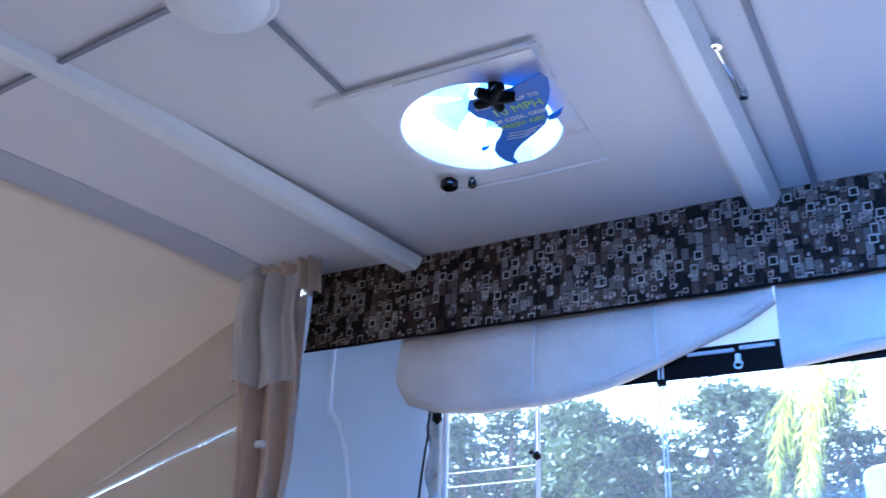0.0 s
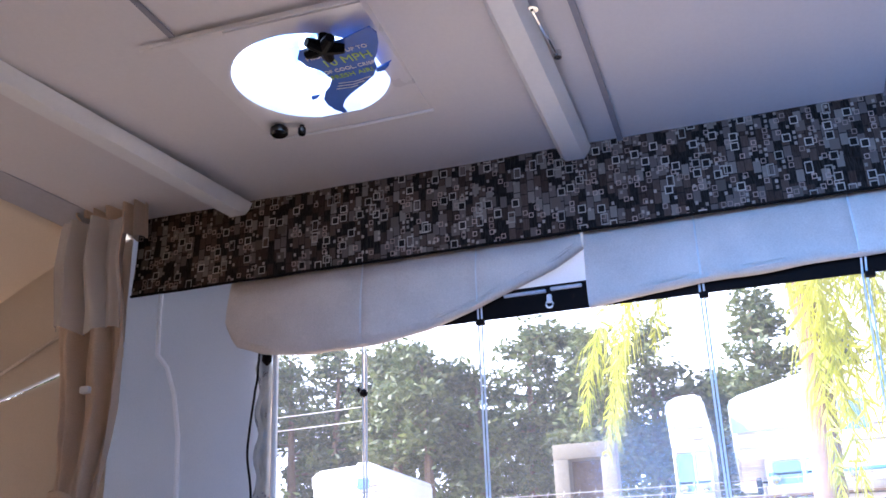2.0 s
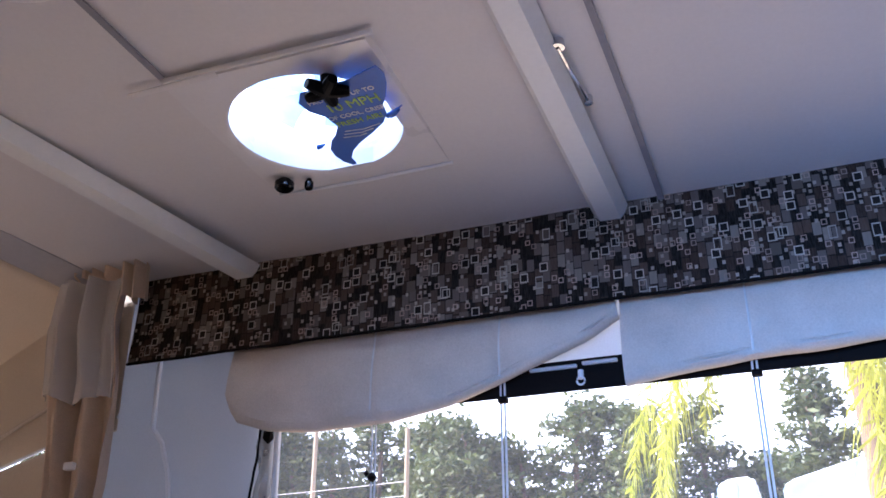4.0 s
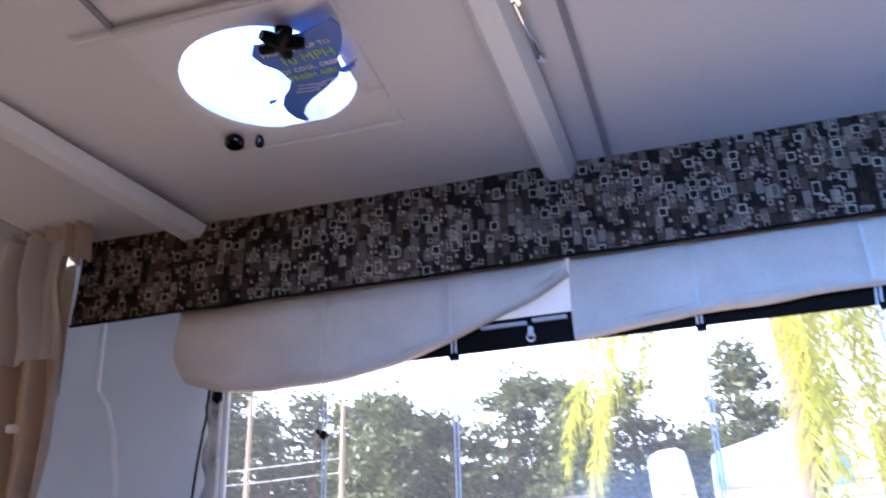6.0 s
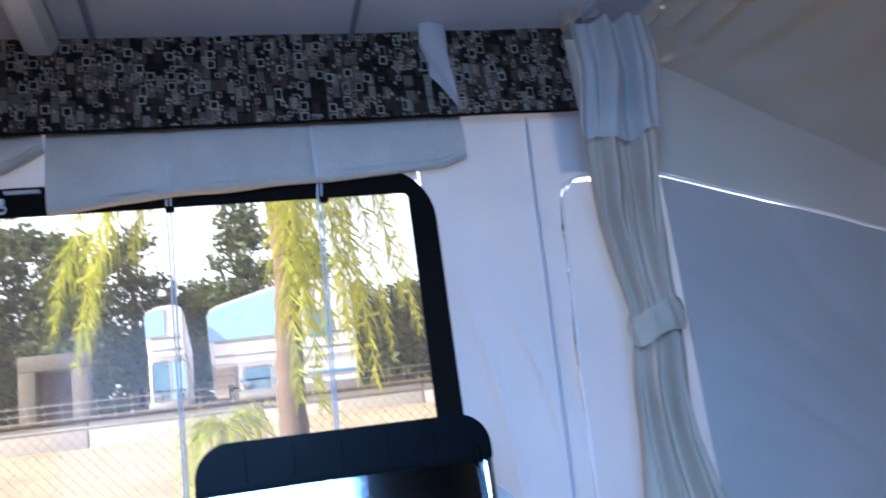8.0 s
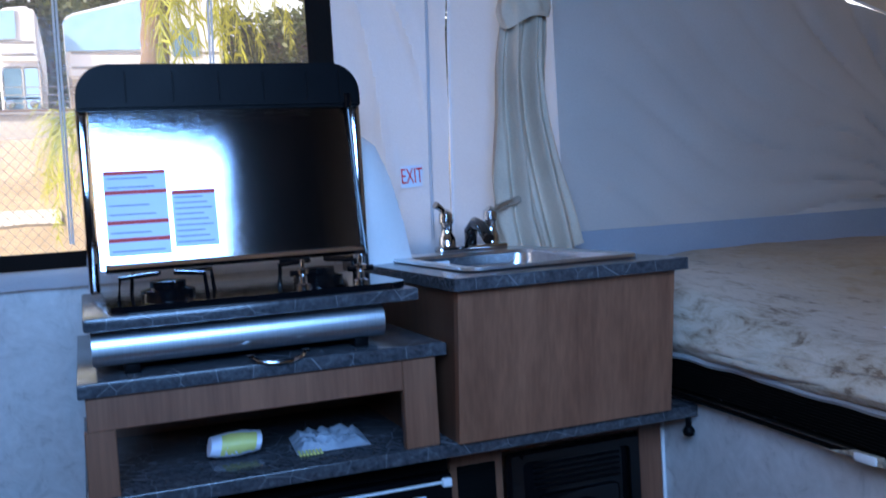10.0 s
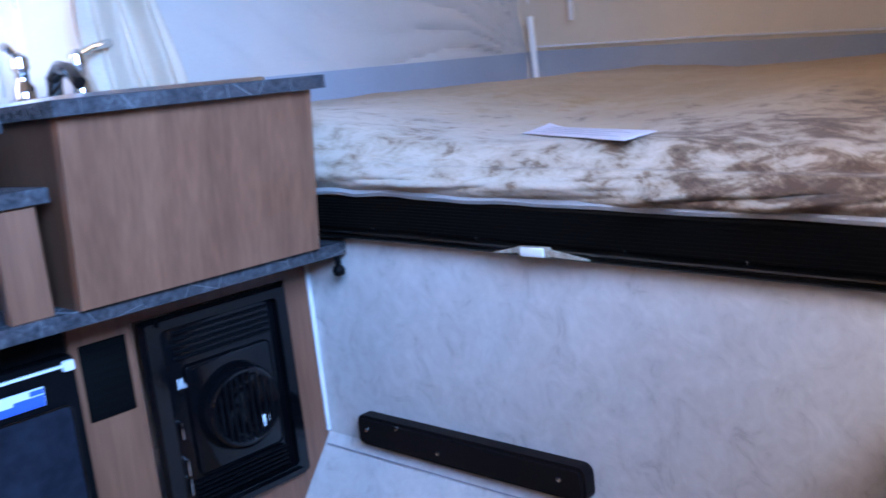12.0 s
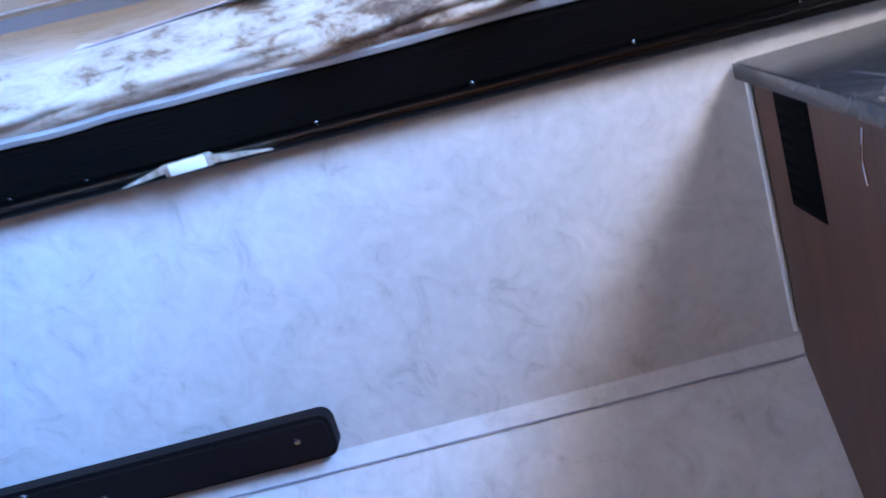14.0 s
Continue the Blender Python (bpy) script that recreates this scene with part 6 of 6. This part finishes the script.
def mesh_wire():
    """Diamond wire mesh: two families of slanting wires, as flat three-sided rods."""
    verts, faces = [], []
    pitch, r = 0.085, 0.0032
    z0, z1 = -0.05, 1.84
    h = z1 - z0
    for s in (1, -1):
        x = -8.0
        while x < 9.0:
            a, c = (x, FY + 0.004 * s, z0), (x + s * h * 0.9, FY + 0.004 * s, z1)
            b0 = len(verts)
            for p in (a, c):
                verts.extend([(p[0] - r, p[1] - r, p[2]), (p[0] + r, p[1] - r, p[2]), (p[0], p[1] + r, p[2])])
            faces.extend([(b0, b0 + 1, b0 + 4, b0 + 3), (b0 + 1, b0 + 2, b0 + 5, b0 + 4), (b0 + 2, b0, b0 + 3, b0 + 5)])
            x += pitch
    me = bpy.data.meshes.new("wire_mesh")
    me.from_pydata(verts, [], faces)
    me.materials.append(GALV)
    ob = new("wire_mesh", me)
    ob.parent = fence
    ob.matrix_parent_inverse = Matrix.Translation(-BASE[fence.name])
    tagged(ob, "galvanised diamond wire mesh", kind="stuff")


mesh_wire()


def motorhome(x0, x1, y0, y1, zl, zr, zm, lx, label, cap=True):
    """A white camper vehicle: an upper body over the cab with a sloping roof from zl to zr and its underside at zm, and a lower body from lx on."""
    gz = ground_z((x0 + x1) / 2, y0)
    ob = thing("motorhome", ((x0 + x1) / 2, y0, gz), label, "motorhome", "vehicles behind the fence")
    w = x1 - x0
    xs = x0 + 0.55 * w
    bm = B()
    prism(bm, [(x0, zm), (x0 - 0.04, zl - 0.12), (x0 + 0.10, zl), (xs, zr), (x1 - 0.1, zr), (x1, zr - 0.12), (x1, zm)], "y", y0, y1)
    bmesh.ops.bevel(bm, geom=list(bm.edges), offset=0.05, segments=3, affect="EDGES")
    part("upper_body", bm, RV_WHITE, ob)
    bm = B()
    box(bm, lx, x1 - 0.02, y0 + 0.06, y1 - 0.05, gz + 0.42, zm + 0.05, 0.06, 3)
    part("lower_body", bm, RV_WHITE, ob)
    zc = lerp(zm, zl, 0.42)
    bm = B()
    prism(bm, [(x0 - 0.02, zc), (x0 - 0.03, zl - 0.15), (x0 + 0.12, zl - 0.04), (xs - 0.05, zr - 0.07), (xs - 0.05, lerp(zm, zr, 0.62)), (x0 + 0.45 * w, zc + 0.03)], "y", y0 - 0.03, y0 + 0.05)
    part("front_cap", bm, CAP if cap else RV_WHITE, ob, "glossy pale blue cap")
    for z in (zc - 0.05, lerp(zm, zc, 0.35)):
        bm = B()
        box(bm, x0 + 0.06, x1 - 0.08, y0 - 0.015, y0 + 0.02, z, z + 0.045, 0.008)
        part("trim_line", bm, GALV, ob, "grey trim line")
    a, c = lerp(gz, zm, 0.42), zm - 0.08
    pw = (min(x1, lx + 1.15) - lx)
    for k, (p, q, m) in enumerate(((0.10, 0.52, RV_GLASS), (0.60, 0.92, CAP))):
        bm = B()
        prism(bm, rounded(lx + p * pw, lx + q * pw, a, c, 0.05, 3), "y", y0 + 0.03, y0 + 0.08)
        pane = part("cab_window", bm, m, ob, "tinted window")
        bm = B()
        o = rounded(lx + p * pw - 0.03, lx + q * pw + 0.03, a - 0.03, c + 0.03, 0.06, 3)
        tube(bm, [(px, y0 + 0.045, pz) for px, pz in o + o[:1]], 0.018, 6)
        part("window_frame", bm, GALV, pane, "grey window frame")
    if w > 1.5:
        bm = B()
        prism(bm, rounded(x0 + 0.66 * w, x0 + 0.84 * w, lerp(zm, zr, 0.25), lerp(zm, zr, 0.6), 0.05, 3), "y", y0 - 0.02, y0 + 0.03)
        part("side_window", bm, RV_GLASS, ob, "tinted side window")
        bm = B()
        box(bm, x0 + 0.5 * w, x0 + 0.7 * w, y0 + 0.6, y0 + 1.3, zr - 0.02, zr + 0.16, 0.05)
        part("roof_unit", bm, RV_WHITE, ob, "white rooftop unit")
    bm = B()
    box(bm, lx - 0.04, x1, y0 + 0.0, y0 + 0.3, gz + 0.38, gz + 0.58, 0.05)
    part("bumper", bm, GALV, ob, "grey bumper")
    bm = B()
    box(bm, lx + 0.02, x1 - 0.04, y0 + 0.03, y0 + 0.1, gz + 0.72, gz + 0.80, 0.02)
    part("stripe", bm, RV_BLUE, ob, "blue stripe")
    for sx in (lx + 0.14, min(x1, lx + 1.6) - 0.16):
        bm = B()
        lathe(bm, [(0.001, -0.05), (0.07, -0.045), (0.08, 0.0), (0.07, 0.02), (0.001, 0.02)], (sx, y0 + 0.04, gz + 0.66), "y", 16)
        part("headlight", bm, CHROME, ob, "round headlight")
        bm = B()
        lathe(bm, [(0.20, -0.11), (0.36, -0.11), (0.39, -0.07), (0.39, 0.07), (0.36, 0.11), (0.20, 0.11)], (sx, y0 + 1.2, gz + 0.40), "x", 24)
        wh = part("wheel", bm, RUBBER, ob, "black tyre")
        bm = B()
        lathe(bm, [(0.001, -0.08), (0.21, -0.09), (0.21, 0.09), (0.001, 0.08)], (sx, y0 + 1.2, gz + 0.40), "x", 16)
        part("rim", bm, GALV, wh, "grey rim")
    bm = B()
    box(bm, lx - 0.20, lx - 0.10, y0 + 0.10, y0 + 0.17, a - 0.05, a + 0.28, 0.02)
    tube(bm, [(lx + 0.02, y0 + 0.2, a + 0.2), (lx - 0.15, y0 + 0.14, a + 0.2)], 0.02, 6)
    part("mirror", bm, BLACK, ob, "black wing mirror")
    return ob


motorhome(0.30, 0.98, 16.0, 21.0, 4.74, 4.78, 3.78, 0.30, "narrow white van with a pale blue roof cap")
motorhome(1.43, 4.22, 16.3, 22.5, 4.72, 5.10, 3.55, 1.90, "wide white motorhome with a pale blue cap over its cab")
motorhome(-8.3, -6.6, 19.0, 23.0, 4.40, 4.46, 3.7, -8.2, "white van parked by the trees", False)


# pale gateway block below the palm
gate = thing("block_hut", (-0.88, 13.0, 2.2), "small pale block hut with a dark doorway", "hut")
bm = B()
for a in ((-1.37, -1.13, 2.0, 3.34), (-0.62, -0.38, 2.0, 3.34), (-1.37, -0.38, 3.34, 3.58)):
    box(bm, a[0], a[1], 13.0, 13.4, a[2], a[3], 0.01)
part("frame", bm, WEATHERED, gate)
bm = B()
box(bm, -1.14, -0.61, 13.35, 13.5, 2.0, 3.35)
part("doorway", bm, BARK, gate, "dark doorway")


# ---- palms ----
def palm(x, y, h, fronds, seed, label, r=0.14, blades=8, long=0.54, wide=0.0100):
    """A feather palm; fronds: rows of (direction in degrees, reach, rise, drop)."""
    gz = ground_z(x, y)
    ob = thing("palm_tree", (x, y, gz), label, "palm tree", "palms beside the fence")
    rd = random.Random(seed)
    bm = B()
    n = 40
    pts = [(x + 0.03 * math.sin(k * 0.3), y, lerp(gz - 0.05, h, k / n)) for k in range(n + 1)]
    rad = [r * (1.2 - 0.3 * k / n) * (1.07 if k % 2 else 0.95) for k in range(n + 1)]
    tube(bm, pts, rad, 14)
    part("trunk", bm, PALM_BARK, ob)
    for azd, reach, rise, drop in fronds:
        az = radians(azd)
        verts, faces, spine = [], [], []
        m = 30
        for i in range(m + 1):
            t = i / m
            out = reach * (math.sin(t * 1.3) / math.sin(1.3)) ** 0.95
            z = h + rise * math.sin(math.pi * min(1, t * 1.25)) - drop * t ** 2.0
            spine.append(Vector((x + math.cos(az) * out, y + math.sin(az) * out, z)))
        side = Vector((-math.sin(az), math.cos(az), 0))
        for i in range(m):
            a, c = spine[i], spine[i + 1]
            w = 0.013 * (1 - i / m) + 0.003
            b0 = len(verts)
            verts.extend([a - side * w, a + side * w, c + side * w, c - side * w])
            faces.append((b0, b0 + 1, b0 + 2, b0 + 3))
        for i in range(blades * m):
            t = 0.10 + 0.90 * i / (blades * m)
            j = min(m - 1, int(t * m))
            p = spine[j].lerp(spine[j + 1], t * m - j)
            d = (spine[j + 1] - spine[j]).normalized()
            base = long * math.sin(math.pi * (0.18 + 0.76 * t)) + 0.06
            for sg in (1, -1):
                ll = base * rd.uniform(0.7, 1.15)
                tw, up = rd.gauss(0, 0.22), rd.gauss(0, 0.18)
                w0 = (d + side * 0.3 * rd.gauss(0, 1)).normalized() * wide
                phi = rd.uniform(-0.9, 0.9)
                up2 = side.cross(d).normalized()
                lat = (side * math.cos(phi) + up2 * math.sin(phi)) * sg * (0.62 + tw)
                mid = p + lat * ll * 0.42 + d * ll * (0.30 + up) + Vector((0, 0, -ll * 0.10))
                tip = p + lat * ll * 0.62 + d * ll * (0.62 + up) + Vector((0, 0, -ll * rd.uniform(0.30, 0.75)))
                b0 = len(verts)
                verts.extend([p - w0, p + w0, mid + w0, mid - w0, tip])
                faces.extend([(b0, b0 + 1, b0 + 2, b0 + 3), (b0 + 3, b0 + 2, b0 + 4)])
        me = bpy.data.meshes.new("frond")
        me.from_pydata([tuple(v) for v in verts], [], faces)
        me.materials.append(PALM_LEAF)
        fo = new("frond", me)
        fo.parent = ob
        fo.matrix_parent_inverse = Matrix.Translation(-BASE[ob.name])
    return ob


palm(2.03, 5.2, 4.5, [(176, 1.55, 0.05, 2.25), (183, 1.45, 0.12, 2.15), (170, 1.75, 0.15, 1.95), (178, 1.1, 0.1, 1.5), (300, 0.50, 0.25, 2.35), (335, 0.55, 0.25, 2.2), (5, 0.80, 0.2, 2.35), (350, 0.50, 0.2, 2.6), (345, 1.0, 0.3, 2.3), (285, 0.45, 0.3, 2.2), (312, 0.60, 0.4, 2.4), (272, 0.38, 0.2, 2.75), (292, 0.42, 0.2, 2.8), (325, 0.7, 0.3, 2.7), (10, 0.6, 0.2, 1.9), (0, 0.92, 0.3, 2.0)], 3, "feather palm with drooping yellow-green fronds and a brown trunk", 0.10, 6, 0.44)
palm(1.50, 4.7, 1.62, [(10, 0.28, 0.16, 0.28), (160, 0.30, 0.14, 0.42), (262, 0.14, 0.1, 0.60), (200, 0.25, 0.12, 0.75), (330, 0.20, 0.12, 0.5)], 11, "thin young palm with sparse drooping fronds beside the fence", 0.012, 2, 0.30, 0.006)


# ---- pine wood behind ----
def clump(rd, verts, faces, c, rx, rz, n, s):
    """Many small leaf blades scattered in an uneven lens round c."""
    for _ in range(n):
        a, u = rd.uniform(0, 2 * math.pi), rd.random() ** 0.5
        p = Vector((c[0] + rx * u * math.cos(a), c[1] + rx * u * math.sin(a) * 0.8, c[2] + rz * rd.gauss(0, 0.5)))
        e = Vector((rd.gauss(0, 1), rd.gauss(0, 1), rd.gauss(0, 0.6))).normalized() * s * rd.uniform(0.6, 1.4)
        f = e.cross(Vector((rd.gauss(0, 1), rd.gauss(0, 1), rd.gauss(0, 1)))).normalized() * s * 0.45
        b0 = len(verts)
        verts.extend([tuple(p - e), tuple(p + f), tuple(p + e), tuple(p - f)])
        faces.append((b0, b0 + 1, b0 + 2, b0 + 3))


def tree(x, y, top, width, seed, label, bare=0.25, dense=1.0):
    gz = ground_z(x, y)
    ob = thing("pine_tree", (x, y, gz), label, "tree", "trees of the wood")
    rd = random.Random(seed)
    h = top - gz
    bm = B()
    lean = rd.uniform(-0.3, 0.3)
    tube(bm, [(x + lean * t * t, y, gz - 0.1 + h * 0.97 * t) for t in [k / 8 for k in range(9)]], [0.24 * (1 - 0.85 * k / 8) for k in range(9)], 7)
    limbs = []
    for k in range(int(9 + h)):
        t = bare + (1 - bare) * (k + rd.random()) / (9 + h)
        a = rd.uniform(0, 2 * math.pi)
        reach = width * (0.35 + 0.65 * math.sin(math.pi * min(1, (t - bare) / (1 - bare) * 0.75 + 0.25))) * rd.uniform(0.6, 1.1)
        p0 = Vector((x + lean * t * t, y, gz + h * t * 0.95))
        p1 = p0 + Vector((math.cos(a) * reach, math.sin(a) * reach, rd.uniform(0.1, 0.7)))
        tube(bm, [p0, p0.lerp(p1, 0.5) + Vector((0, 0, 0.1)), p1], [0.05, 0.035, 0.012], 4)
        limbs.append((p0, p1))
    part("trunk", bm, BARK, ob)
    verts, faces = [], []
    for p0, p1 in limbs:
        for q in (0.55, 0.8, 1.0):
            c = p0.lerp(p1, q)
            clump(rd, verts, faces, c, 0.75, 0.42, int(60 * dense), 0.16)
    clump(rd, verts, faces, (x + lean, y, top - 0.3), 0.5, 0.5, 60, 0.15)
    me = bpy.data.meshes.new("crown")
    me.from_pydata(verts, [], faces)
    me.materials.append(PINE)
    cr = new("crown", me)
    cr.parent = ob
    cr.matrix_parent_inverse = Matrix.Translation(-BASE[ob.name])
    tagged(cr, kind="stuff")


rnd = random.Random(21)
LINE = [(-26, 11.5), (-20, 11.8), (-15.5, 11.4), (-12, 10.8), (-8.3, 10.0), (-7, 9.0), (-6.2, 10.8), (-4, 10.9), (-2, 9.0), (-0.5, 10.0), (1, 8.2), (2.6, 10.6), (3.6, 10.9), (5, 7.4), (7.3, 7.2), (9, 8.0), (12, 9.5), (16, 10.5), (20, 9.0)]
x = -27.0
while x < 19:
    tree(x, 30 + rnd.uniform(-1.5, 1.5), table(x, LINE) + rnd.uniform(-0.5, 0.4), rnd.uniform(1.1, 1.8), int(x * 10) + 900, "tall dark pine with an uneven open crown", rnd.uniform(0.15, 0.4))
    x += rnd.uniform(1.2, 1.9)
x = -30.0
while x < 22:
    tree(x, 36 + rnd.uniform(-1.5, 1.5), table(x, LINE) * 0.90 + rnd.uniform(-1.0, 0.4), rnd.uniform(1.3, 2.0), int(x * 10) + 3900, "dark pine standing deeper in the wood", 0.1, 1.3)
    x += rnd.uniform(1.3, 2.0)


def undergrowth():
    rd = random.Random(77)
    verts, faces = [], []
    for k in range(210):
        x = rd.uniform(-28, 20)
        y = rd.uniform(27.5, 33)
        hh = rd.uniform(0.6, 2.8)
        clump(rd, verts, faces, (x, y, ground_z(x, y) + hh * 0.5), 1.1, hh * 0.5, 70, 0.17)
    me = bpy.data.meshes.new("undergrowth")
    me.from_pydata(verts, [], faces)
    me.materials.append(PINE)
    tagged(new("undergrowth", me), "dark shrubs along the edge of the wood", "shrubs", kind="stuff")


undergrowth()

# utility poles and their wires
for x, y, z in ((-9.98, 20, 7.9), (-7.40, 20, 7.4)):
    po = thing("utility_pole", (x, y, ground_z(x, y)), "weathered wooden utility pole in front of the wood", "utility pole", "utility poles")
    bm = B()
    tube(bm, [(x, y, ground_z(x, y) - 0.2), (x + 0.05, y, z)], [0.075, 0.055], 10)
    part("shaft", bm, WEATHERED_WOOD, po)
for z in (5.95, 6.30):
    bm = B()
    tube(bm, [(lerp(-20, -7.38, k / 16), 19.93, z - 0.25 * k / 16 - 0.2 * math.sin(math.pi * k / 16)) for k in range(17)], 0.008, 5)
    part("wire", bm, CORD, po, "thin pale wire")


# ---- hazy white sky far behind the wood ----
m, t, b = nodes_of("hazy_sky")
em = t.nodes.new("ShaderNodeEmission")
t.links.new(ramp(t, noise_tex(t, coords(t), 0.02, 3), [(0.3, (0.86, 0.92, 1.0)), (0.7, (1.0, 1.0, 1.0))]), em.inputs["Color"])
em.inputs["Strength"].default_value = 1.1
t.links.new(em.outputs[0], t.nodes["Material Output"].inputs[0])
bm = B()
sheet(bm, lambda u, v: (lerp(-260, 260, u), 190 - 120 * (2 * u - 1) ** 2, lerp(-12, 110, v)), 24, 4, 0.0)
shell("backdrop", bm, m, "hazy white sky behind the trees", "sky")
